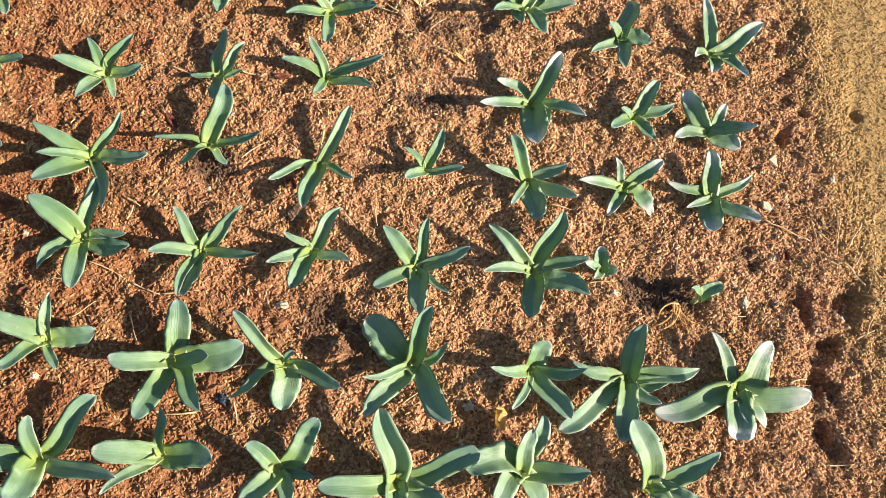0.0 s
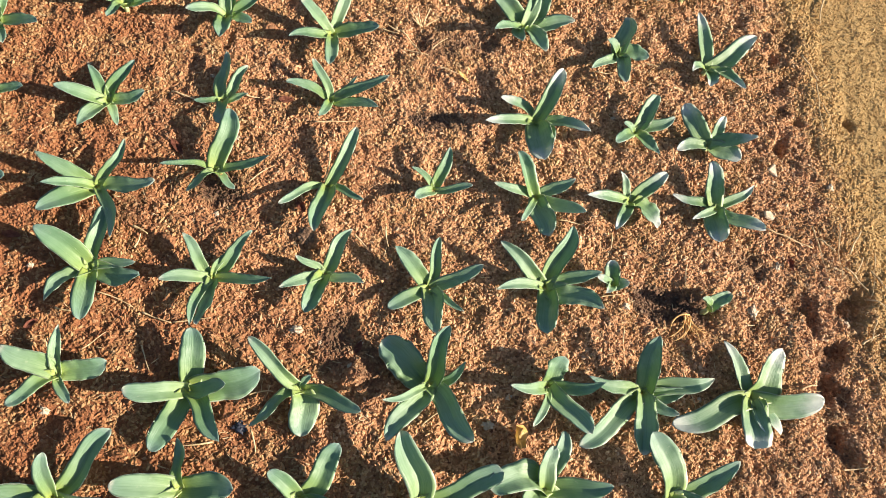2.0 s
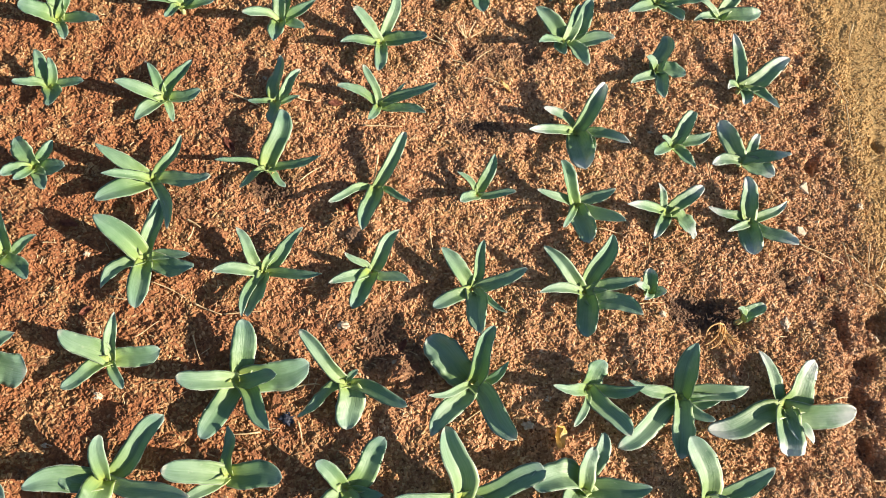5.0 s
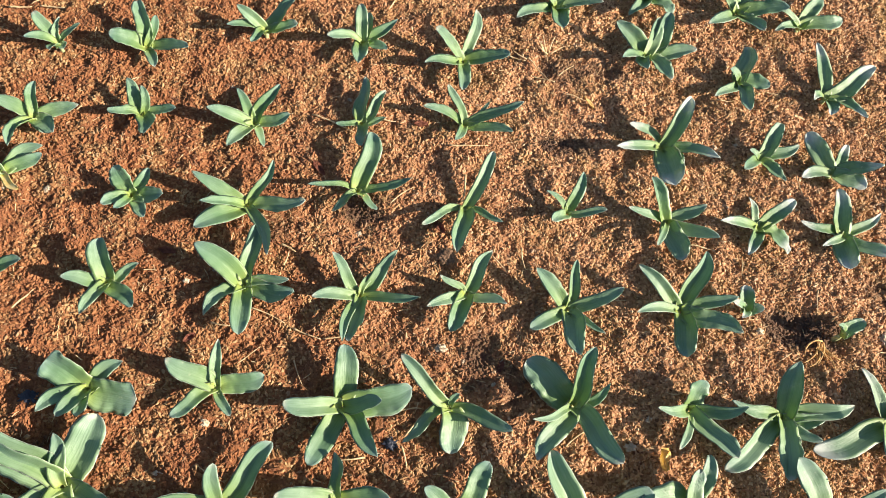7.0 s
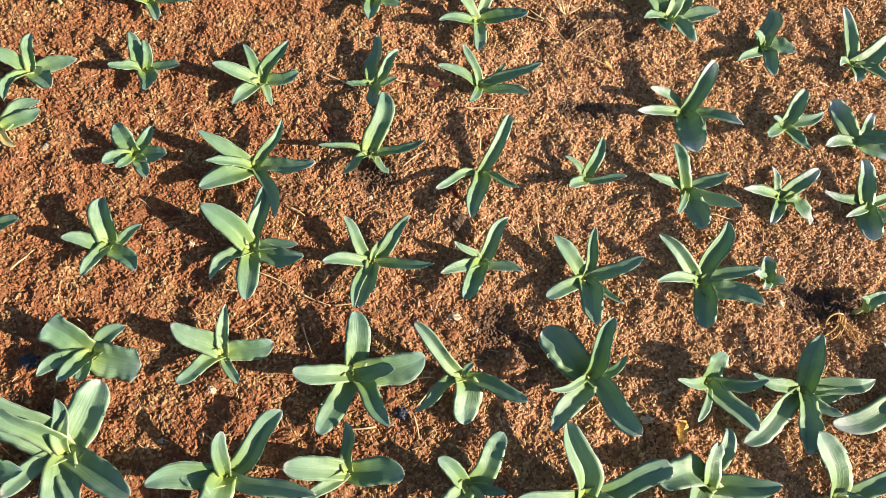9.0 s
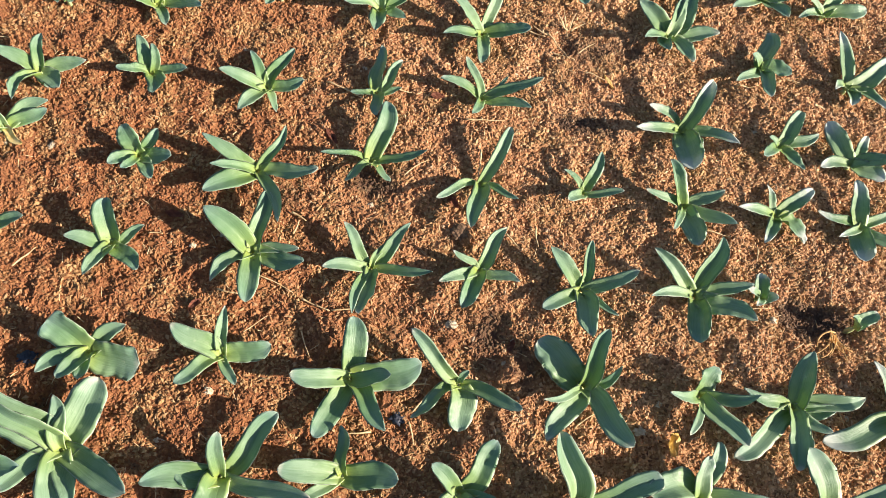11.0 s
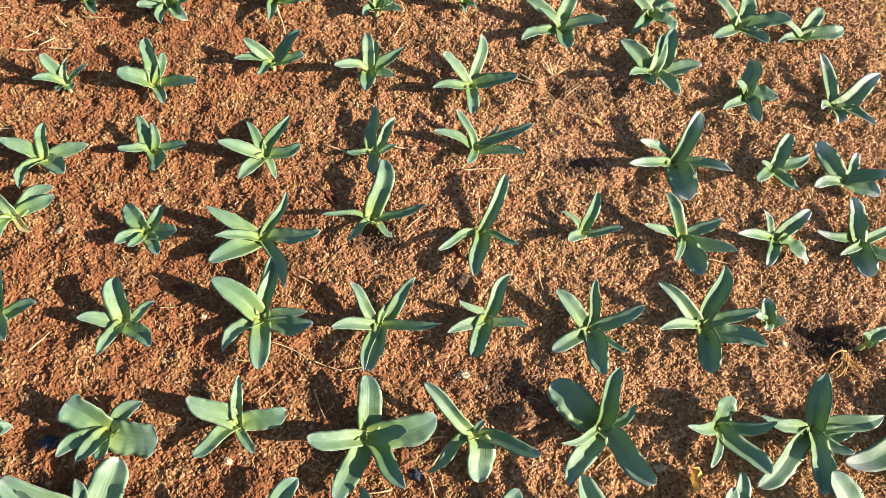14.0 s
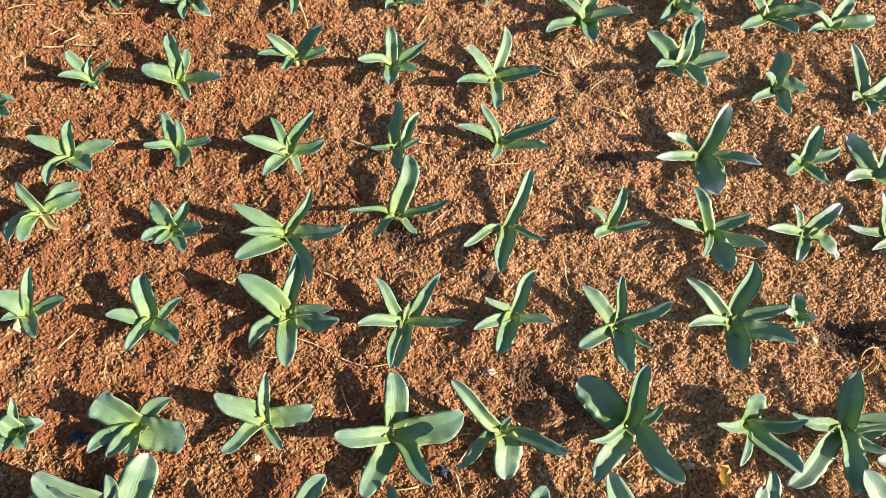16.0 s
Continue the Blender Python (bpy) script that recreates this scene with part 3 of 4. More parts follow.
bulb_plant(-0.805, 1.287, "young bulb plant with five blue-green strap leaves in soil", [(173, 64, 67, 28, "", -1, -26, 0.5), (68, 94, 45, 43, "", -4, -22, 0.34), (24, 72, 42, 31, "", -2, -6, 0.34), (-151, 79, 53, 22, "", -6, 0, 0.34), (-99, 54, 40, 25, "", 2, 4, 0.5)])
bulb_plant(-0.597, 1.333, "young bulb plant with six blue-green strap leaves in soil", [(111, 74, 65, 31, "", -2, -8, 0.5), (95, 70, 45, 26, "", -11, -28, 0.34), (53, 96, 43, 31, "", -3, 0, 0.5), (-2, 61, 35, 28, "", 7, 0, 0.34), (-148, 76, 67, 27, "", -9, 0, 0.34), (-76, 66, 41, 40, "", 1, 0, 0.5)])
bulb_plant(-0.37, 1.373, "young bulb plant with five blue-green strap leaves in soil", [(94, 119, 59, 29, "", -5, 12, 0.34), (160, 83, 71, 28, "", 0, 0, 0.34), (17, 100, 62, 41, "", 0, 0, 0.34), (-140, 97, 59, 29, "", 1, 0, 0.34), (-75, 89, 40, 32, "", 2, 0, 0.5)])
bulb_plant(-0.211, 1.604, "young bulb plant with six blue-green strap leaves in soil", [(157, 111, 59, 33), (91, 110, 45, 40), (-132, 116, 45, 35, "", -4, 0, 0.34), (-66, 79, 45, 47, "", 2, 0, 0.5), (11, 104, 65, 39, "", 7, 0, 0.34), (167, 57, 55, 21, "", -2, 0, 0.34)])
bulb_plant(0.026, 1.548, "young bulb plant with seven blue-green strap leaves in soil", [(155, 102, 55, 44, "", -6, -26, 0.5), (78, 129, 47, 41, "", -9, 0, 0.5), (23, 115, 45, 43, "", -2, 0, 0.5), (-131, 94, 76, 26, "", -2, 0, 0.34), (-50, 94, 58, 44, "", 7, 0, 0.5), (-85, 53, 45, 32, "", -22, 24, 0.34), (87, 103, 45, 36, "", -2, 16, 0.34)], PALELEAF)
bulb_plant(0.25, 1.561, "young bulb plant with five blue-green strap leaves in soil", [(90, 94, 38, 44, "", -7, -28, 0.34), (168, 35, 48, 25, "", -10, 0, 0.34), (-126, 91, 37, 27, "", 4, 0, 0.34), (-74, 95, 50, 33, "", 5, 24, 0.34), (3, 67, 39, 44, "", 8, 0, 0.34)], PALELEAF)
bulb_plant(0.459, 1.596, "large bulb plant with five blue-green strap leaves in soil", [(111, 141, 45, 36, "", -1, -8, 0.5), (50, 141, 54, 49, "", -4, 0, 0.5), (-137, 54, 45, 24, "", -22, 0, 0.34), (-73, 49, 27, 34, "", 12, 0, 0.5), (-26, 96, 50, 31, "", 12, 0, 0.5)], WHITISH)
bulb_plant(-1.145, 0.911, "young bulb plant with six blue-green strap leaves in soil", [(179, 81, 55, 31, "", -6, 0, 0.34), (109, 73, 46, 27, "", 3, 0, 0.8), (36, 92, 37, 31, "", 7, 30, 0.34), (-88, 82, 45, 27, "", -15, 0, 0.8), (-20, 66, 39, 38, "", 10, 4, 0.34), (-35, 35, 14, 16, "", -12, -30, 0.34)])
bulb_plant(-0.952, 0.996, "small bulb plant with five blue-green strap leaves in soil", [(134, 76, 49, 30, "", 1, 0, 0.34), (106, 47, 56, 20, "", -17, 10, 0.34), (-153, 61, 48, 23, "", -4, 0, 0.34), (24, 71, 42, 26, "", 3, -6, 0.34), (-57, 56, 39, 40, "", 19, 12, 0.34)])
bulb_plant(-0.732, 1.057, "young bulb plant with six blue-green strap leaves in soil", [(-166, 90, 68, 31, "", 1, 0, 0.34), (138, 76, 52, 24, "", -1, 0, 0.34), (77, 95, 51, 31, "", 4, 0, 0.8), (29, 75, 44, 31, "", -8, -6, 0.34), (-113, 78, 28, 33, "", -4, -4, 0.34), (-48, 59, 24, 20, "", 1, -30, 0.34)])
bulb_plant(-0.526, 1.139, "young bulb plant with five blue-green strap leaves in soil", [(105, 105, 40, 36, "", -1, -30, 0.34), (74, 89, 38, 26, "", -4, 0, 0.8), (30, 53, 33, 18, "", -6, -4, 0.34), (-154, 55, 30, 15, "", 4, 0, 0.34), (-69, 68, 46, 29, "", 4, 18, 0.34)])
bulb_plant(-0.318, 1.214, "young bulb plant with six blue-green strap leaves in soil", [(-178, 95, 51, 23, "", -11, 0, 0.34), (132, 93, 49, 20, "", -5, 0, 0.34), (32, 124, 80, 29, "", 1, -2, 0.34), (62, 76, 40, 13, "", -7, -18, 0.34), (0, 103, 60, 28, "", 2, 0, 0.34), (-98, 52, 40, 21, "", 5, -10, 0.34)])
bulb_plant(0.109, 1.319, "large bulb plant with six blue-green strap leaves in soil", [(169, 90, 48, 25, "", -15, 0, 0.34), (78, 112, 80, 40, "", -3, 0, 0.8), (-4, 115, 65, 31, "", 9, 0, 0.5), (-151, 120, 60, 29, "", 1, 0, 0.34), (-70, 106, 51, 61, "", 1, 22, 0.34), (-49, 70, 41, 26, "", 22, 14, 0.34)], WHITISH)
bulb_plant(0.327, 1.371, "young bulb plant with five blue-green strap leaves in soil", [(74, 103, 40, 37, "", 0, 0, 0.8), (38, 96, 38, 31, "", -2, 0, 0.5), (177, 34, 43, 18, "", -6, 0, 0.34), (-127, 78, 60, 26, "", -3, 0, 0.34), (-36, 71, 37, 33, "", 1, 0, 0.5)], PALELEAF)
bulb_plant(0.492, 1.395, "young bulb plant with five blue-green strap leaves in soil", [(133, 108, 35, 44, "", 1, -30, 0.34), (74, 87, 31, 27, "", -3, 0, 0.5), (18, 89, 73, 35, "", 5, 0, 0.34), (-152, 78, 27, 29, "", -11, 0, 0.34), (-17, 72, 42, 47, "", 1, 4, 0.34)], WHITISH)
bulb_plant(-1.346, 0.963, "small bulb plant with four blue-green strap leaves in soil", [(37, 51, 45, 35), (-13, 58, 45, 32), (140, 30, 55, 33), (-64, 70, 45, 32)])
bulb_plant(-1.139, 0.779, "bulb plant with strap leaves and one yellowed lower leaf", [(146, 68, 55, 28, "", 0, -30, 0.34), (57, 93, 37, 31, "", 15, 30, 0.34), (48, 84, 33, 27, "", 2, 30, 0.34), (-98, 82, 45, 42, "", -22, 30, 0.34), (-85, 71, 45, 31, "", -14, -18, 0.34), (-22, 67, 45, 18, "", -4, 0, 0.4)], dry=(5,))
bulb_plant(-0.889, 0.82, "small bulb plant with six blue-green strap leaves in soil", [(138, 59, 51, 43, "", -2, -30, 0.34), (77, 63, 40, 28, "", -9, 0, 0.8), (14, 68, 49, 37, "", -1, 0, 0.34), (-128, 53, 46, 30, "", -5, 0, 0.34), (-35, 63, 40, 30, "", 5, 6, 0.34), (-98, 42, 46, 18, "", 11, -14, 0.34)])
bulb_plant(-0.67, 0.879, "large bulb plant with six blue-green strap leaves in soil", [(173, 116, 67, 32, "", 1, 0, 0.34), (-149, 82, 79, 24, "", -2, 0, 0.34), (-128, 110, 52, 48, "", 0, 0, 0.34), (82, 103, 45, 25, "", -8, 0, 0.8), (16, 117, 68, 35, "", -4, -2, 0.34), (-48, 135, 78, 26, "", 9, 14, 0.34)])
bulb_plant(-0.479, 0.986, "young bulb plant with five blue-green strap leaves in soil", [(96, 124, 54, 45, "", -7, -2, 0.5), (-160, 98, 51, 19, "", -5, 26, 0.5), (25, 111, 66, 22, "", -5, -4, 0.34), (-112, 72, 38, 24, "", 0, 30, 0.34), (-27, 58, 23, 19, "", -2, -30, 0.34)])
bulb_plant(-0.258, 1.027, "large bulb plant with four blue-green strap leaves in soil", [(82, 130, 55, 30, "", -4, 0, 0.8), (-132, 107, 54, 19, "", -8, 0, 0.34), (-84, 111, 49, 40, "", 0, 0, 0.8), (-11, 81, 48, 17, "", 4, 2, 0.34)])
bulb_plant(-0.054, 1.09, "small bulb plant with four blue-green strap leaves in soil", [(86, 90, 52, 28, "", -4, 0, 0.5), (158, 61, 46, 15, "", -13, 0, 0.34), (18, 77, 49, 19, "", -4, 0, 0.5), (-125, 51, 48, 27, "", 0, 0, 0.34)], PALELEAF)
bulb_plant(0.153, 1.143, "young bulb plant with six blue-green strap leaves in soil", [(135, 92, 71, 34, "", 3, 0, 0.8), (-172, 96, 58, 23, "", -1, 0, 0.34), (39, 83, 57, 30, "", 1, -4, 0.34), (-8, 102, 60, 35, "", -4, 0, 0.34), (-62, 91, 37, 49, "", 3, 24, 0.34), (-105, 81, 61, 15, "", 0, -6, 0.34)], PALELEAF)
bulb_plant(0.347, 1.202, "young bulb plant with five blue-green strap leaves in soil", [(122, 68, 35, 20, "", -1, 0, 0.34), (54, 103, 42, 35, "", 0, 0, 0.5), (-158, 109, 70, 27, "", -1, 0, 0.34), (-33, 79, 31, 58, "", 11, -30, 0.34), (-105, 86, 45, 28, "", 1, 8, 0.5)], WHITISH)
bulb_plant(0.531, 1.249, "young bulb plant with six blue-green strap leaves in soil", [(106, 107, 36, 43, "", 2, -6, 0.5), (-179, 100, 30, 25, "", 1, 0, 0.34), (48, 106, 34, 26, "", -4, 0, 0.5), (-19, 101, 60, 34, "", -6, 4, 0.34), (-78, 79, 31, 49, "", -6, 26, 0.34), (-136, 73, 40, 19, "", 1, 0, 0.34)], WHITISH)
bulb_plant(-1.066, 0.586, "small bulb plant with five blue-green strap leaves in soil", [(103, 83, 55, 26, "", -4, 0, 0.8), (35, 78, 45, 31, "", 0, -8, 0.34), (164, 55, 55, 39, "", -15, 0, 0.34), (-133, 35, 45, 18, "", -9, 0, 0.34), (-37, 61, 45, 33, "", 4, 2, 0.34)])
bulb_plant(-0.85, 0.644, "young bulb plant with six blue-green strap leaves in soil", [(117, 78, 53, 46, "", 1, 0, 0.8), (-162, 71, 51, 29, "", 0, 0, 0.34), (47, 68, 42, 24, "", -6, 0, 0.5), (-22, 82, 46, 33, "", 4, 0, 0.5), (-93, 75, 46, 31, "", 1, 2, 0.5), (-100, 57, 30, 19, "", -3, 30, 0.34)])
bulb_plant(-0.61, 0.724, "young bulb plant with six blue-green strap leaves in soil", [(163, 108, 77, 46, "", -5, 0, 0.34), (100, 118, 44, 36, "", -2, 0, 0.8), (5, 100, 58, 41, "", -8, 0, 0.34), (-117, 93, 37, 33, "", -14, 12, 0.5), (-71, 102, 42, 43, "", 0, 0, 0.5), (21, 86, 50, 23, "", 5, -4, 0.34)])
bulb_plant(-0.396, 0.776, "young bulb plant with seven blue-green strap leaves in soil", [(143, 97, 52, 25, "", 2, 0, 0.34), (70, 113, 45, 30, "", -2, 0, 0.5), (-154, 90, 55, 27, "", -4, 0, 0.34), (12, 114, 65, 23, "", -2, 0, 0.5), (-89, 99, 45, 22, "", -9, 2, 0.5), (-83, 96, 45, 33, "", 9, 28, 0.34), (81, 67, 30, 15, "", 5, 18, 0.34)])
bulb_plant(-0.202, 0.851, "young bulb plant with five blue-green strap leaves in soil", [(77, 99, 41, 33, "", 4, 0, 0.8), (171, 62, 47, 16, "", -2, 0, 0.34), (-1, 78, 45, 23, "", 1, 0, 0.34), (-137, 90, 55, 25, "", 0, 0, 0.34), (-95, 88, 35, 39, "", 0, 0, 0.8)])
bulb_plant(-0.002, 0.885, "young bulb plant with six blue-green strap leaves in soil", [(149, 102, 53, 36, "", -2, 0, 0.34), (96, 103, 41, 25, "", -1, 0, 0.8), (36, 105, 74, 29, "", -3, 0, 0.34), (-135, 91, 33, 31, "", -1, 0, 0.34), (-66, 96, 52, 47, "", 2, 20, 0.34), (-22, 81, 50, 16, "", 0, 0, 0.5)], PALELEAF)
bulb_plant(0.217, 0.96, "large bulb plant with six blue-green strap leaves in soil", [(157, 124, 66, 33, "", -3, -26, 0.5), (81, 138, 46, 43, "", 0, 0, 0.8), (-10, 114, 66, 49, "", 2, 2, 0.34), (-154, 107, 60, 24, "", -7, 0, 0.34), (-77, 98, 44, 47, "", 3, 26, 0.34), (29, 107, 63, 29, "", 3, -6, 0.34)], PALELEAF)
bulb_plant(0.346, 1.009, "tiny young bulb plant with a few short grey-green leaves", [(104, 49, 45, 34), (18, 31, 35, 27), (-174, 40, 55, 18), (-115, 29, 45, 21)], WHITISH)
bulb_plant(0.552, 1.026, "tiny green seedling beside a dark dug hollow", [(50, 56, 26, 32), (-179, 33, 55, 23)], PALELEAF)
bulb_plant(-0.978, 0.394, "small bulb plant with five blue-green strap leaves in soil", [(113, 50, 55, 25), (33, 48, 45, 38), (168, 31, 55, 36), (-82, 38, 45, 34), (-33, 43, 45, 29)])
bulb_plant(-0.786, 0.455, "bulb plant with broad torn blunt blue-green leaves", [(162, 84, 48, 58, "cut", -3, -26, 0.5), (59, 74, 36, 37, "", 11, 0, 0.5), (7, 91, 36, 63, "cut", -1, 30, 0.34), (-133, 85, 39, 33, "", -10, 0, 0.34), (-108, 62, 45, 36, "", 3, 10, 0.5), (-74, 50, 45, 31, "", 1, 16, 0.34)])
bulb_plant(-0.579, 0.53, "young bulb plant with five blue-green strap leaves in soil", [(172, 97, 55, 41, "", 1, 0, 0.34), (109, 83, 44, 25, "", 3, 0, 0.8), (31, 87, 35, 41, "", -1, 30, 0.34), (-125, 90, 32, 30, "", -2, 0, 0.34), (-41, 61, 33, 20, "", -5, 0, 0.5)])
bulb_plant(-0.353, 0.57, "large bulb plant with six broad spreading blue-green leaves", [(109, 108, 50, 47, "", -4, 6, 0.34), (32, 127, 50, 60, "round", -4, 30, 0.34), (-160, 104, 61, 37, "round", 4, 0, 0.34), (-101, 117, 24, 45, "round", 0, -8, 0.34), (-37, 112, 66, 37, "", 1, 0, 0.5), (21, 69, 72, 30, "", -4, 0, 0.34)])
bulb_plant(-0.168, 0.631, "young bulb plant with five blue-green strap leaves in soil", [(155, 127, 69, 29, "round", 2, -26, 0.5), (-6, 116, 68, 29, "round", 4, 0, 0.34), (-125, 109, 37, 28, "", -4, 30, 0.34), (-71, 83, 14, 56, "", 4, -14, 0.34), (73, 28, 35, 14, "", 12, -8, 0.34)])
bulb_plant(0.051, 0.707, "large bulb plant with six blue-green strap leaves in soil", [(154, 120, 36, 69, "round", -3, -30, 0.34), (89, 103, 85, 39, "", 3, 0, 0.8), (47, 74, 58, 21, "", -16, -2, 0.34), (-142, 95, 74, 16, "", 7, 0, 0.34), (-111, 130, 54, 43, "", 0, 10, 0.5), (-39, 128, 74, 45, "round", 1, 12, 0.34)], PALELEAF)
bulb_plant(0.268, 0.772, "young bulb plant with five blue-green strap leaves in soil", [(77, 61, 44, 46, "", 9, 28, 0.34), (-158, 87, 85, 26, "", 8, 0, 0.34), (18, 97, 66, 28, "", -9, 0, 0.5), (-102, 88, 56, 17, "", 7, -8, 0.34), (-38, 111, 64, 42, "", -3, 0, 0.5)], PALELEAF)
bulb_plant(0.448, 0.813, "large bulb plant with seven blue-green strap leaves in soil", [(28, 140, 59, 37), (93, 106, 73, 45, "", 4, -28, 0.34), (-177, 117, 56, 28, "", 4, 0, 0.34), (20, 83, 37, 35, "", -8, 0, 0.5), (-128, 170, 42, 42, "", -1, -8, 0.5), (-21, 69, 52, 27, "", -13, 0, 0.34), (-85, 117, 52, 47, "", -1, 0, 0.5)], PALELEAF)
bulb_plant(0.661, 0.869, "large bulb plant with broad leaves bleached whitish at the tips", [(132, 121, 44, 31, "", -2, 0, 0.34), (70, 122, 37, 64, "", -2, 20, 0.34), (14, 134, 48, 56, "", -6, 30, 0.34), (-147, 176, 22, 50, "", 3, 14, 0.34), (-84, 95, 36, 60, "cut", -4, 0, 0.5), (-41, 80, 31, 37, "", 2, -30, 0.34), (-63, 68, 45, 25, "", -5, 16, 0.34)], WHITISH)
bulb_plant(-1.255, 1.315, "small bulb plant with four blue-green strap leaves in soil", [(-130, 50, 45, 29), (9, 51, 45, 31), (-41, 65, 45, 28), (170, 34, 55, 29)])
bulb_plant(-1.08, 1.363, "young bulb plant with six blue-green strap leaves in soil", [(-159, 84, 55, 34), (-139, 68, 45, 28), (35, 75, 45, 42), (-76, 76, 45, 32), (-31, 74, 45, 35), (98, 63, 45, 34)])
bulb_plant(-0.86, 1.462, "small bulb plant with four blue-green strap leaves in soil", [(-80, 86, 45, 29), (8, 80, 45, 32), (67, 46, 45, 33), (-154, 51, 45, 30)])
bulb_plant(-0.635, 1.513, "small bulb plant with five blue-green strap leaves in soil", [(170, 38, 55, 30), (-111, 50, 45, 29), (-4, 63, 45, 37), (107, 62, 45, 33), (46, 48, 45, 30)])
bulb_plant(-0.444, 1.6, "small bulb plant with four blue-green strap leaves in soil", [(-147, 42, 55, 24), (-28, 37, 45, 24), (-75, 44, 45, 19), (101, 54, 45, 28)])
bulb_plant(-0.005, 1.723, "young bulb plant with five blue-green strap leaves in soil", [(164, 73, 55, 38), (87, 102, 45, 42), (33, 69, 45, 38), (-111, 100, 45, 36), (-37, 79, 45, 51)], PALELEAF)
bulb_plant(0.214, 1.763, "large bulb plant with five blue-green strap leaves in soil", [(155, 85, 55, 33), (88, 128, 47, 44), (-129, 107, 45, 35, "", 3, 0, 0.34), (-41, 86, 50, 34, "", 5, 12, 0.34), (12, 111, 66, 51, "", 2, 0, 0.34)], PALELEAF)
bulb_plant(0.372, 1.781, "young bulb plant with four blue-green strap leaves in soil", [(176, 69, 55, 24), (69, 110, 45, 39), (29, 110, 47, 42), (-143, 80, 45, 24)], PALELEAF)
bulb_plant(-0.746, 0.297, "large bulb plant with eight blue-green strap leaves in soil", [(164, 155, 70, 50), (-50, 96, 54, 37), (89, 125, 40, 68, "round", -5, 0, 0.5), (167, 122, 65, 59, "", -2, -26, 0.5), (-9, 141, 78, 49, "", 2, 0, 0.5), (-122, 103, 45, 35, "", -7, 0, 0.34), (-68, 100, 45, 55, "", -4, -24, 0.34), (122, 87, 52, 32, "", -2, 0, 0.34)])
bulb_plant(-0.493, 0.345, "large bulb plant with six blue-green strap leaves in soil", [(-155, 123, 45, 48), (69, 135, 47, 43, "round", -3, 0, 0.8), (-169, 77, 35, 45, "", 8, 0, 0.34), (7, 156, 91, 31, "", -3, 0, 0.34), (-95, 76, 45, 57, "", 6, -12, 0.34), (111, 66, 85, 29, "", 6, 6, 0.34)])
bulb_plant(-0.304, 0.414, "young bulb plant with four blue-green strap leaves in soil", [(-165, 107, 55, 42, "round", -2, 0, 0.34), (15, 93, 55, 49, "round", 4, 0, 0.34), (-125, 107, 45, 23, "", -4, 0, 0.34), (114, 82, 39, 26, "", -3, -30, 0.34)])
bulb_plant(-0.106, 0.454, "young bulb plant with five blue-green strap leaves in soil", [(157, 70, 55, 31, "round", -4, 0, 0.34), (72, 111, 33, 45, "round", -6, 0, 0.5), (10, 66, 45, 20, "", 1, 0, 0.34), (-116, 79, 45, 46, "", 2, 14, 0.5), (-53, 64, 45, 34, "", 11, 10, 0.34)])
bulb_plant(0.094, 0.503, "large bulb plant with five blue-green strap leaves in soil", [(-4, 93, 52, 48), (-78, 75, 45, 48), (123, 128, 56, 57, "", -3, 0, 0.8), (37, 153, 66, 42, "cut", -3, 0, 0.5), (-158, 133, 69, 39, "", 3, 0, 0.34)], PALELEAF)
bulb_plant(0.304, 0.592, "young bulb plant with six blue-green strap leaves in soil", [(86, 106, 45, 34, "round", -3, 0, 0.5), (-166, 111, 59, 61, "round", -13, 26, 0.5), (18, 115, 61, 43, "", -2, 0, 0.5), (-118, 76, 45, 45, "", -10, 0, 0.34), (-47, 69, 26, 52, "", 5, -30, 0.34), (94, 75, 45, 37, "", 10, 14, 0.34)], PALELEAF)
bulb_plant(0.533, 0.641, "young bulb plant with four blue-green strap leaves in soil", [(4, 94, 53, 40), (-33, 64, 45, 39), (125, 122, 65, 56, "round", -10, 0, 0.34), (44, 138, 65, 37, "", -5, 0, 0.5)], PALELEAF)
bulb_plant(-0.89, 0.231, "young bulb plant with four blue-green strap leaves in soil", [(13, 110, 62, 50), (82, 83, 45, 53), (105, 70, 45, 39), (-35, 82, 46, 53)])
stalk("straw", -0.282, 1.107, -79, 0.072, STRAW, "pale dry straw lying on the soil", "straw", thick=0.0024, rise=0.012)
stalk("straw", -0.218, 1.498, -56, 0.052, STRAW, "pale dry straw lying on the soil", "straw")
stalk("straw", -0.23, 0.539, -57, 0.041, STRAW, "pale dry straw lying on the soil", "straw")
stalk("straw", -0.865, 1.451, -53, 0.09, STRAW, "thick pale dry stem lying on the soil", "straw", thick=0.0034, bend=0.03)
stalk("straw", -0.578, 1.463, 75, 0.056, STRAW, "pale dry straw lying on the soil", "straw")
stalk("straw", 0.327, 1.123, -82, 0.036, STRAW, "pale dry straw lying on the soil", "straw")
stalk("straw", 0.413, 1.37, -64, 0.047, STRAW, "pale dry straw lying on the soil", "straw")
stalk("straw", 0.332, 0.982, 23, 0.041, STRAW, "pale dry straw lying on the soil", "straw")
stalk("straw", -0.286, 0.5, -157, 0.055, STRAW, "pale dry straw lying on the soil", "straw")
stalk("straw", 0.522, 0.883, -59, 0.072, STRAW, "pale dry straw lying on the soil", "straw")
stalk("straw", 0.059, 0.634, 52, 0.055, STRAW, "pale dry straw lying on the soil", "straw")
stalk("straw", 0.21, 1.115, 7, 0.056, STRAW, "pale dry straw lying on the soil", "straw")
root_clump(0.516, 1.004, 5)
clod("clod", -0.253, 0.911, (0.0342, 0.0290), SOIL, "reddish rounded clod of hard earth", "clod", 0.45, 1, 0.7)
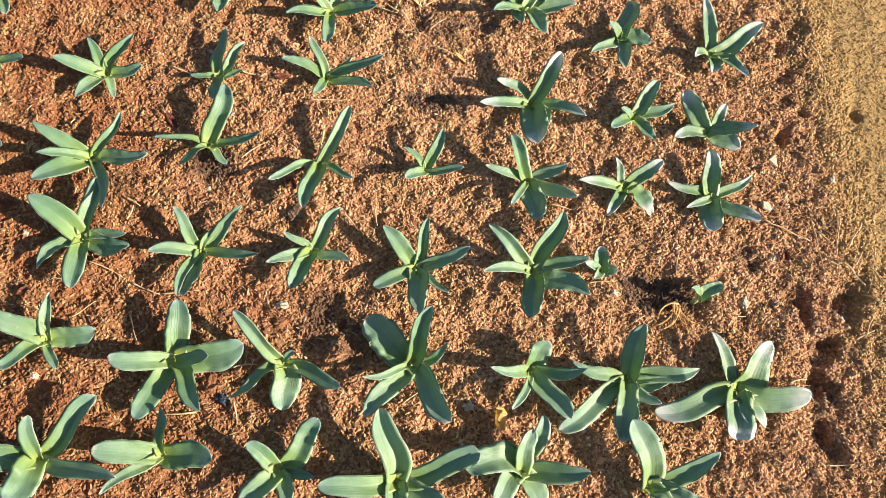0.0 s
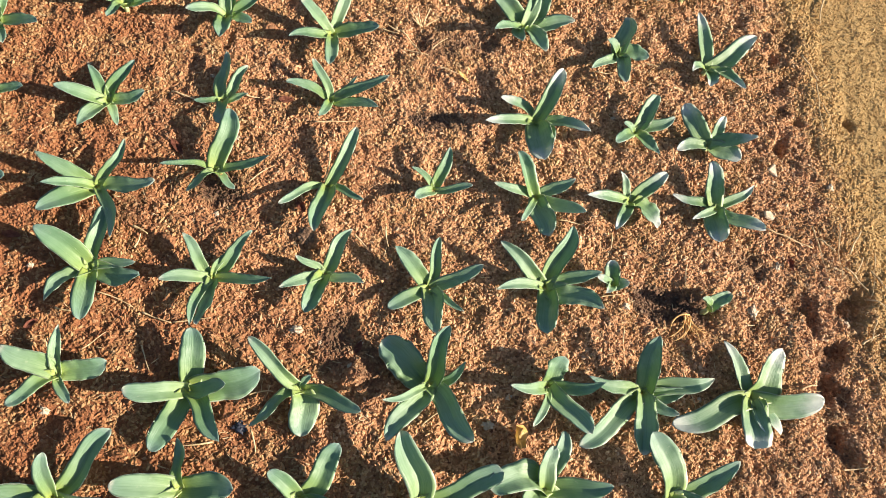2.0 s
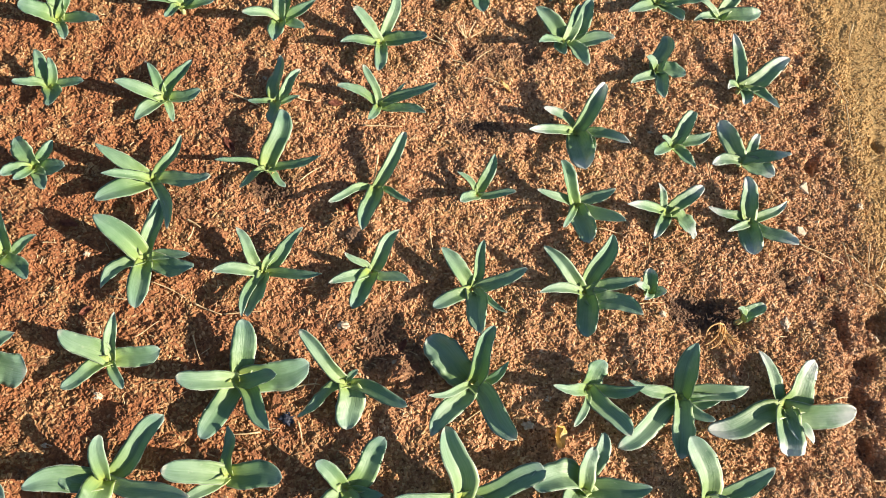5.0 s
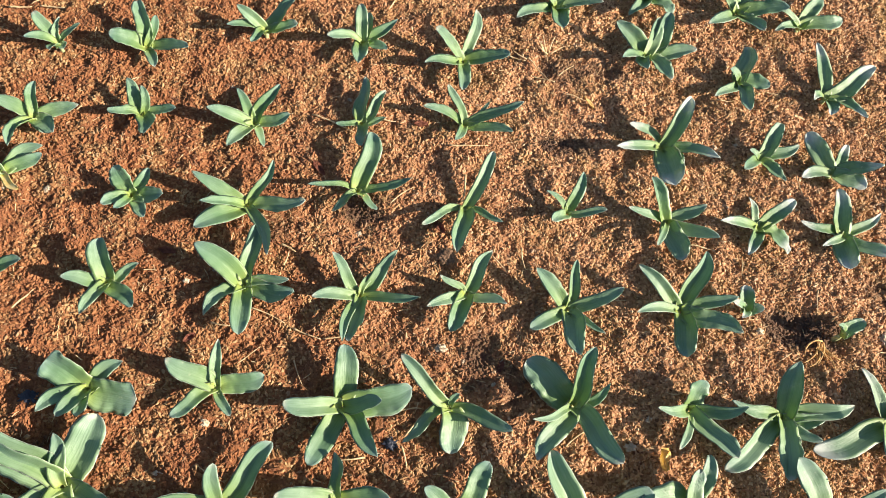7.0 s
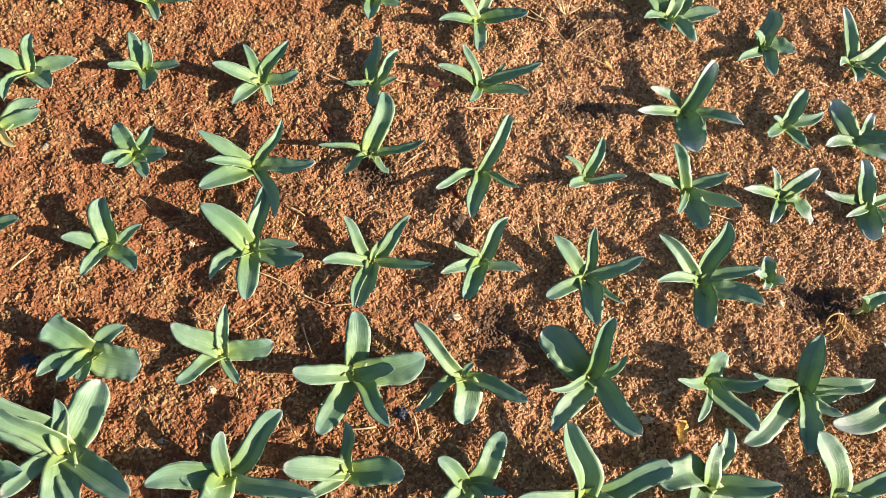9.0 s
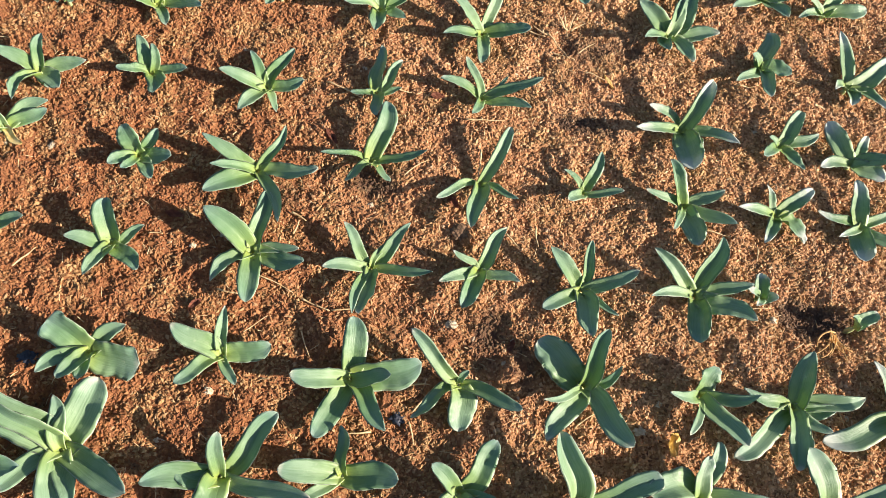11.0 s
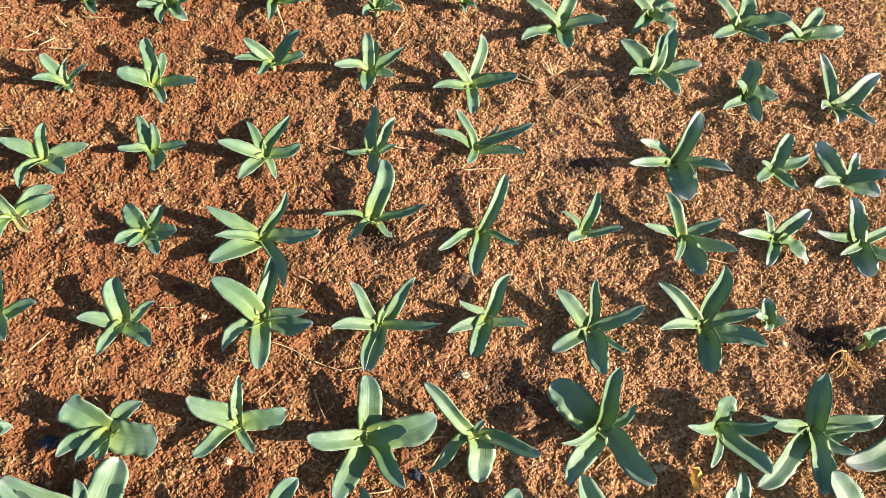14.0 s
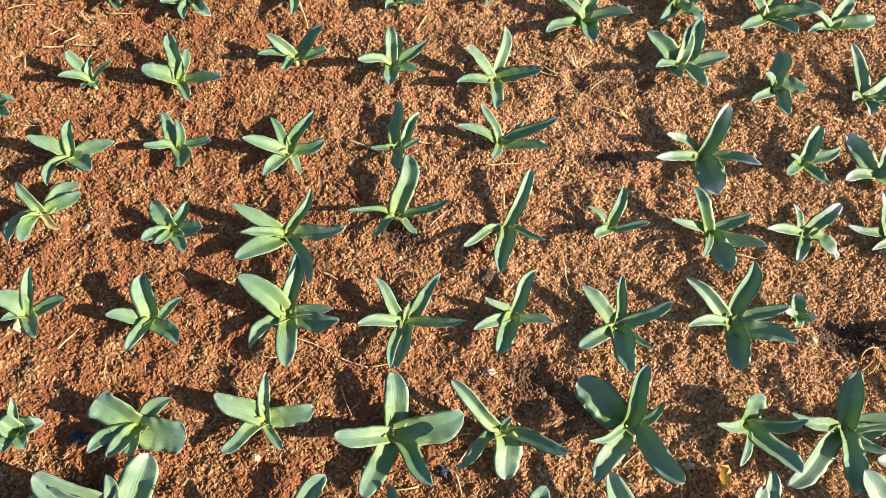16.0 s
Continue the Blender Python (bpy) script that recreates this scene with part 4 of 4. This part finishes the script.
clod("clod", -0.282, 0.556, (0.0342, 0.0249), SOIL, "tan flat lump of earth between plants", "clod", 0.4, 3, 0.7)
clod("clod", -0.507, 1.353, (0.0293, 0.0254), SOIL, "pale tan lump of earth", "clod", 0.4, 4, 0.7)
clod("clod", -0.509, 0.820, (0.0341, 0.0313), SOIL, "dark red clod of earth", "clod", 0.45, 7, 0.7)
clod("clod", -0.265, 0.914, (0.0297, 0.0363), GREYCLOD, "dark crumbling clod beside a red one", "clod", 0.3, 8, 0.8)
clod("pebble", -1.048, 0.785, (0.0109, 0.0092), PALE, "small pale pebble lying on the soil", "pebble", 0.6, 10, 1.1)
clod("pebble", 0.788, 1.400, (0.0145, 0.0180), PALE, "small pale pebble lying on the soil", "pebble", 0.6, 11, 1.1)
clod("pebble", 0.386, 0.980, (0.0119, 0.0158), PALE, "small pale pebble lying on the soil", "pebble", 0.6, 12, 1.1)
clod("pebble", 0.689, 1.172, (0.0100, 0.0165), PALE, "small pale pebble lying on the soil", "pebble", 0.6, 13, 1.1)
clod("pebble", 0.177, 0.673, (0.0147, 0.0214), PALE, "small pale pebble lying on the soil", "pebble", 0.6, 14, 1.1)
clod("pebble", 0.651, 1.056, (0.0171, 0.0227), PALE, "small pale pebble lying on the soil", "pebble", 0.6, 15, 1.1)
clod("pebble", 0.204, 0.735, (0.0098, 0.0104), PALE, "small pale pebble lying on the soil", "pebble", 0.6, 16, 1.1)
clod("pebble", -0.447, 0.906, (0.0117, 0.0114), PALE, "small pale pebble lying on the soil", "pebble", 0.6, 17, 1.1)
clod("pebble", -0.721, 0.700, (0.0079, 0.0073), PALE, "small pale pebble lying on the soil", "pebble", 0.6, 18, 1.1)
clod("pebble", -0.168, 0.725, (0.0084, 0.0079), PALE, "small pale pebble lying on the soil", "pebble", 0.6, 19, 1.1)
clod("pebble", -0.960, 1.017, (0.0109, 0.0093), PALE, "small pale pebble lying on the soil", "pebble", 0.6, 20, 1.1)
clod("pebble", 0.279, 1.407, (0.0096, 0.0101), PALE, "small pale pebble lying on the soil", "pebble", 0.6, 21, 1.1)
clod("pebble", -0.573, 1.195, (0.0086, 0.0080), PALE, "small pale pebble lying on the soil", "pebble", 0.6, 22, 1.1)
clod("pebble", -0.095, 0.750, (0.0085, 0.0080), PALE, "small pale pebble lying on the soil", "pebble", 0.6, 23, 1.1)
clod("pebble", -0.576, 0.467, (0.0141, 0.0128), PALE, "small pale pebble lying on the soil", "pebble", 0.6, 24, 1.1)
clod("pebble", -0.100, 0.699, (0.0092, 0.0088), PALE, "small pale pebble lying on the soil", "pebble", 0.6, 25, 1.1)
clod("pebble", -0.619, 0.362, (0.0150, 0.0079), PALE, "small pale pebble lying on the soil", "pebble", 0.6, 26, 1.1)
clod("pebble", 0.566, 0.841, (0.0090, 0.0074), PALE, "small pale pebble lying on the soil", "pebble", 0.6, 27, 1.1)
clod("pebble", 0.865, 1.101, (0.0114, 0.0146), PALE, "small pale pebble lying on the soil", "pebble", 0.6, 28, 1.1)
clod("pebble", -0.680, 0.738, (0.0078, 0.0073), PALE, "small pale pebble lying on the soil", "pebble", 0.6, 29, 1.1)
clod("pebble", -0.763, 0.691, (0.0069, 0.0063), PALE, "small pale pebble lying on the soil", "pebble", 0.6, 30, 1.1)
shard(0.657, 1.284, 0.0340, 0.0260, 10, PALE, "cream-coloured flat flake of stone at the edge of the bed", 5, 3)
shard(0.653, 1.400, 0.0430, 0.0330, -50, PALE, "pale pointed flake of stone at the edge of the bed", 3, 5)
shard(0.831, 0.931, 0.0387, 0.0273, 80, PALE, "pinkish flat flake of stone by the ditch", 4, 6)
clod("plastic_scrap", -0.249, 0.539, (0.0250, 0.0190), PLASTIC, "crumpled scrap of dark bluish plastic", "scrap", 0.35, 50, 1.2)
clod("plastic_scrap", -0.880, 0.411, (0.0210, 0.0280), PLASTIC, "crumpled scrap of dark bluish plastic", "scrap", 0.35, 51, 1.2)
litter_leaf("dry_leaf", 0.231, 0.666, -47, 0.045, 0.032, DRYLEAF, "curled bright yellow dry leaf standing on the soil", 0.45, 0.022, 58)
litter_leaf("dry_leaf", -0.457, 0.975, -26, 0.025, 0.016, DRYLEAF, "yellowed dry leaf base under a plant")
litter_leaf("dry_leaf", -0.068, 1.379, -6, 0.049, 0.008, DRYLEAF, "narrow pale dry leaf on the soil")
stalk("straw", -0.202, 1.477, 140, 0.04, STRAW, "withered yellow grass blade on the soil", "straw", rise=0.012, seed=30)
stalk("straw", -0.197, 1.476, 117, 0.048, STRAW, "withered yellow grass blade on the soil", "straw", rise=0.012, seed=31)
stalk("straw", -0.192, 1.478, 87, 0.046, STRAW, "withered yellow grass blade on the soil", "straw", rise=0.012, seed=32)
stalk("straw", -0.193, 1.474, 175, 0.028, STRAW, "withered yellow grass blade on the soil", "straw", rise=0.012, seed=33)
stalk("straw", -0.188, 1.476, 48, 0.037, STRAW, "withered yellow grass blade on the soil", "straw", rise=0.012, seed=34)
stalk("straw", -0.236, 1.439, 167, 0.038, STRAW, "withered yellow grass blade on the soil", "straw", rise=0.012, seed=35)
stalk("straw", -0.157, 1.421, 49, 0.041, STRAW, "withered yellow grass blade on the soil", "straw", rise=0.012, seed=36)
stalk("straw", -1.278, 1.202, -123, 0.04, STRAW, "withered yellow grass blade on the soil", "straw", thick=0.0022, rise=0.004, seed=50)
stalk("straw", -1.319, 1.204, 173, 0.035, STRAW, "withered yellow grass blade on the soil", "straw", thick=0.0022, rise=0.004, seed=51)
stalk("straw", -1.283, 1.174, 12, 0.054, STRAW, "withered yellow grass blade on the soil", "straw", thick=0.0022, rise=0.004, seed=52)
stalk("straw", -1.27, 1.238, 151, 0.042, STRAW, "withered yellow grass blade on the soil", "straw", thick=0.0022, rise=0.004, seed=53)
stalk("straw", 0.917, 1.123, -102, 0.056, STRAW, "withered yellow grass blade at the edge of the bed", "straw", thick=0.0022, rise=0.006, seed=70)
stalk("straw", 0.894, 1.064, 44, 0.042, STRAW, "withered yellow grass blade at the edge of the bed", "straw", thick=0.0022, rise=0.006, seed=71)
stalk("straw", 0.845, 1.253, 74, 0.064, STRAW, "withered yellow grass blade at the edge of the bed", "straw", thick=0.0022, rise=0.006, seed=72)
stalk("straw", 0.898, 1.233, -51, 0.046, STRAW, "withered yellow grass blade at the edge of the bed", "straw", thick=0.0022, rise=0.006, seed=73)
stalk("straw", 0.9, 1.168, -20, 0.037, STRAW, "withered yellow grass blade at the edge of the bed", "straw", thick=0.0022, rise=0.006, seed=74)
stalk("straw", 0.767, 1.265, -26, 0.046, STRAW, "withered yellow grass blade at the edge of the bed", "straw", thick=0.0022, rise=0.006, seed=75)
stalk("straw", -0.988, 0.546, 65, 0.050, STRAW, "pale dry straw lying on the soil", "straw", thick=0.0019, bend=0.02, seed=100)
stalk("straw", -0.641, 0.639, 7, 0.039, STRAW, "pale dry straw lying on the soil", "straw", thick=0.0017, bend=-0.04, seed=101)
stalk("straw", -0.585, 0.688, -5, 0.073, STRAW, "pale dry straw lying on the soil", "straw", thick=0.0014, bend=0.05, seed=102)
stalk("straw", -0.495, 0.679, -3, 0.058, STRAW, "pale dry straw lying on the soil", "straw", thick=0.0019, bend=-0.02, seed=103)
stalk("straw", -0.434, 0.677, 26, 0.068, STRAW, "pale dry straw lying on the soil", "straw", thick=0.0015, bend=0, seed=104)
stalk("straw", -0.580, 0.830, -12, 0.034, STRAW, "pale dry straw lying on the soil", "straw", thick=0.0025, bend=0.02, seed=105)
stalk("straw", -0.560, 0.790, 90, 0.030, STRAW, "pale dry straw lying on the soil", "straw", thick=0.0022, bend=-0.04, seed=106)
stalk("straw", -0.255, 0.595, 26, 0.043, STRAW, "pale dry straw lying on the soil", "straw", thick=0.0020, bend=0.05, seed=107)
stalk("straw", -0.230, 0.557, 70, 0.049, STRAW, "pale dry straw lying on the soil", "straw", thick=0.0020, bend=-0.02, seed=108)
stalk("straw", -0.334, 1.161, 21, 0.084, STRAW, "pale dry straw lying on the soil", "straw", thick=0.0019, bend=0, seed=109)
stalk("straw", -0.176, 0.949, -29, 0.041, STRAW, "pale dry straw lying on the soil", "straw", thick=0.0019, bend=0.02, seed=110)
stalk("straw", -0.123, 0.988, -65, 0.043, STRAW, "pale dry straw lying on the soil", "straw", thick=0.0019, bend=-0.04, seed=111)
stalk("straw", -0.803, 0.691, 18, 0.026, STRAW, "pale dry straw lying on the soil", "straw", thick=0.0014, bend=0.05, seed=112)
stalk("straw", -0.470, 0.622, -50, 0.050, STRAW, "pale dry straw lying on the soil", "straw", thick=0.0014, bend=-0.02, seed=113)
stalk("straw", -0.565, 0.583, 57, 0.051, STRAW, "pale dry straw lying on the soil", "straw", thick=0.0014, bend=0, seed=114)
stalk("straw", -0.636, 1.131, -7, 0.103, STRAW, "pale dry straw lying on the soil", "straw", thick=0.0019, bend=0.02, seed=115)
stalk("straw", -0.490, 1.172, 10, 0.029, STRAW, "pale dry straw lying on the soil", "straw", thick=0.0020, bend=-0.04, seed=116)
stalk("straw", -0.407, 0.983, 59, 0.064, STRAW, "pale dry straw lying on the soil", "straw", thick=0.0014, bend=0.05, seed=117)
stalk("straw", 0.209, 1.500, 19, 0.043, STRAW, "pale dry straw lying on the soil", "straw", thick=0.0017, bend=-0.02, seed=118)
stalk("straw", 0.320, 1.567, 2, 0.029, STRAW, "pale dry straw lying on the soil", "straw", thick=0.0017, bend=0, seed=119)
stalk("straw", 0.391, 1.521, 6, 0.029, STRAW, "pale dry straw lying on the soil", "straw", thick=0.0020, bend=0.02, seed=120)
stalk("straw", -1.285, 0.955, 14, 0.040, STRAW, "pale dry straw lying on the soil", "straw", thick=0.0015, bend=-0.04, seed=121)
stalk("straw", -1.461, 1.216, 29, 0.062, STRAW, "pale dry straw lying on the soil", "straw", thick=0.0017, bend=0.05, seed=122)
stalk("straw", -1.251, 1.280, 20, 0.063, STRAW, "pale dry straw lying on the soil", "straw", thick=0.0017, bend=-0.02, seed=123)
stalk("straw", -1.344, 1.149, 23, 0.047, STRAW, "pale dry straw lying on the soil", "straw", thick=0.0025, bend=0, seed=124)
stalk("straw", -1.367, 1.117, -58, 0.039, STRAW, "pale dry straw lying on the soil", "straw", thick=0.0017, bend=0.02, seed=125)
stalk("straw", -1.342, 1.182, 60, 0.036, STRAW, "pale dry straw lying on the soil", "straw", thick=0.0017, bend=-0.04, seed=126)
stalk("straw", -0.239, 1.444, -33, 0.082, STRAW, "pale dry straw lying on the soil", "straw", thick=0.0022, bend=0.05, seed=127)
stalk("straw", -0.211, 1.405, 1, 0.053, STRAW, "pale dry straw lying on the soil", "straw", thick=0.0017, bend=-0.02, seed=128)
stalk("straw", -0.278, 1.439, -4, 0.041, STRAW, "pale dry straw lying on the soil", "straw", thick=0.0020, bend=0, seed=129)
stalk("straw", -0.128, 1.385, 0, 0.049, STRAW, "pale dry straw lying on the soil", "straw", thick=0.0017, bend=0.02, seed=130)
stalk("straw", 0.391, 0.936, -79, 0.066, STRAW, "pale dry straw lying on the soil", "straw", thick=0.0014, bend=-0.04, seed=131)
stalk("straw", 0.379, 0.864, -64, 0.043, STRAW, "pale dry straw lying on the soil", "straw", thick=0.0012, bend=0.05, seed=132)
stalk("straw", 0.457, 0.956, -131, 0.032, STRAW, "pale dry straw lying on the soil", "straw", thick=0.0014, bend=-0.02, seed=133)
stalk("straw", 0.649, 1.247, -5, 0.109, STRAW, "pale dry straw lying on the soil", "straw", thick=0.0022, bend=0, seed=134)
stalk("straw", 0.753, 1.291, -67, 0.107, STRAW, "pale dry straw lying on the soil", "straw", thick=0.0017, bend=0.02, seed=135)
stalk("straw", 0.815, 1.317, -82, 0.128, STRAW, "pale dry straw lying on the soil", "straw", thick=0.0019, bend=-0.04, seed=136)
stalk("straw", 0.833, 1.217, -28, 0.069, STRAW, "pale dry straw lying on the soil", "straw", thick=0.0022, bend=0.05, seed=137)
stalk("straw", 0.805, 1.207, -6, 0.028, STRAW, "pale dry straw lying on the soil", "straw", thick=0.0017, bend=-0.02, seed=138)
stalk("straw", 0.877, 1.257, -108, 0.062, STRAW, "pale dry straw lying on the soil", "straw", thick=0.0015, bend=0, seed=139)
stalk("straw", 0.907, 1.280, -92, 0.110, STRAW, "pale dry straw lying on the soil", "straw", thick=0.0015, bend=0.02, seed=140)
stalk("straw", 0.730, 1.941, -91, 0.084, STRAW, "pale dry straw lying on the soil", "straw", thick=0.0025, bend=-0.04, seed=141)
stalk("straw", 0.680, 1.724, -43, 0.071, STRAW, "pale dry straw lying on the soil", "straw", thick=0.0025, bend=0.05, seed=142)
stalk("straw", 0.728, 1.671, -77, 0.133, STRAW, "pale dry straw lying on the soil", "straw", thick=0.0017, bend=-0.02, seed=143)
stalk("straw", 0.749, 1.611, -56, 0.065, STRAW, "pale dry straw lying on the soil", "straw", thick=0.0015, bend=0, seed=144)
stalk("straw", 0.392, 1.525, 2, 0.025, STRAW, "pale dry straw lying on the soil", "straw", thick=0.0017, bend=0.02, seed=145)
stalk("straw", 0.492, 1.107, -82, 0.044, STRAW, "pale dry straw lying on the soil", "straw", thick=0.0015, bend=-0.04, seed=146)
stalk("straw", 0.766, 0.924, 31, 0.041, STRAW, "pale dry straw lying on the soil", "straw", thick=0.0022, bend=0.05, seed=147)
stalk("straw", 0.868, 0.795, 21, 0.050, STRAW, "pale dry straw lying on the soil", "straw", thick=0.0017, bend=-0.02, seed=148)
stalk("straw", 0.641, 1.023, 20, 0.020, STRAW, "pale dry straw lying on the soil", "straw", thick=0.0017, bend=0, seed=149)
litter_leaf("dry_leaf", -0.575, 1.016, -35, 0.040, 0.014, RED, "dark red withered leaf scrap lying on the soil", 0.25, 0.007, 8)
litter_leaf("dry_leaf", -0.296, 0.973, -40, 0.036, 0.016, RED, "dark red withered leaf scrap lying on the soil", 0.25, 0.007, -10)
litter_leaf("dry_leaf", -0.097, 0.738, 80, 0.026, 0.012, RED, "dark red withered leaf scrap lying on the soil", 0.2, 0.006, 4)
litter_leaf("dry_leaf", -0.780, 0.744, 10, 0.034, 0.014, RED, "dark red withered leaf scrap lying on the soil", 0.25, 0.007, 5)
litter_leaf("dry_leaf", -0.408, 1.189, 20, 0.030, 0.016, RED, "dark red withered leaf scrap lying on the soil", 0.25, 0.007, 8)
litter_leaf("dry_leaf", 0.718, 1.188, -70, 0.036, 0.012, RED, "dark red withered leaf scrap lying on the soil", 0.25, 0.007, -10)
litter_leaf("dry_leaf", -0.665, 0.599, 60, 0.026, 0.012, RED, "dark red withered leaf scrap lying on the soil", 0.25, 0.007, 14)
clod("pebble", -0.720, 0.700, (0.0110, 0.0100), PALE, "small pale pebble lying on the soil", "pebble", 0.6, 60, 1.1)
clod("pebble", -1.050, 0.780, (0.0100, 0.0090), PALE, "small pale pebble lying on the soil", "pebble", 0.6, 61, 1.1)
clod("pebble", -1.132, 0.758, (0.0080, 0.0080), PALE, "small pale pebble lying on the soil", "pebble", 0.6, 62, 1.1)
clod("pebble", -0.550, 0.976, (0.0070, 0.0070), PALE, "small pale pebble lying on the soil", "pebble", 0.6, 63, 1.1)
clod("pebble", -0.217, 0.733, (0.0140, 0.0200), PALE, "small pale pebble lying on the soil", "pebble", 0.6, 64, 1.1)
clod("pebble", -0.471, 1.077, (0.0090, 0.0080), PALE, "small pale pebble lying on the soil", "pebble", 0.6, 65, 1.1)
clod("pebble", 0.650, 1.058, (0.0160, 0.0180), PALE, "small pale pebble lying on the soil", "pebble", 0.6, 66, 1.1)
clod("pebble", 0.232, 1.386, (0.0090, 0.0120), PALE, "small pale pebble lying on the soil", "pebble", 0.6, 67, 1.1)
clod("pebble", 0.072, 1.392, (0.0100, 0.0090), PALE, "small pale pebble lying on the soil", "pebble", 0.6, 68, 1.1)
clod("pebble", -0.269, 1.321, (0.0090, 0.0080), PALE, "small pale pebble lying on the soil", "pebble", 0.6, 69, 1.1)
clod("pebble", -0.821, 1.138, (0.0080, 0.0070), PALE, "small pale pebble lying on the soil", "pebble", 0.6, 70, 1.1)
shard(-1.082, 0.566, 0.034, 0.024, -40, PALE, "pale flat flake of stone beside a plant", 4, 8)
clod("clod", -0.209, 0.702, (0.024, 0.030), SOIL, "pale tan lump of earth", "clod", 0.45, 9, 0.7)
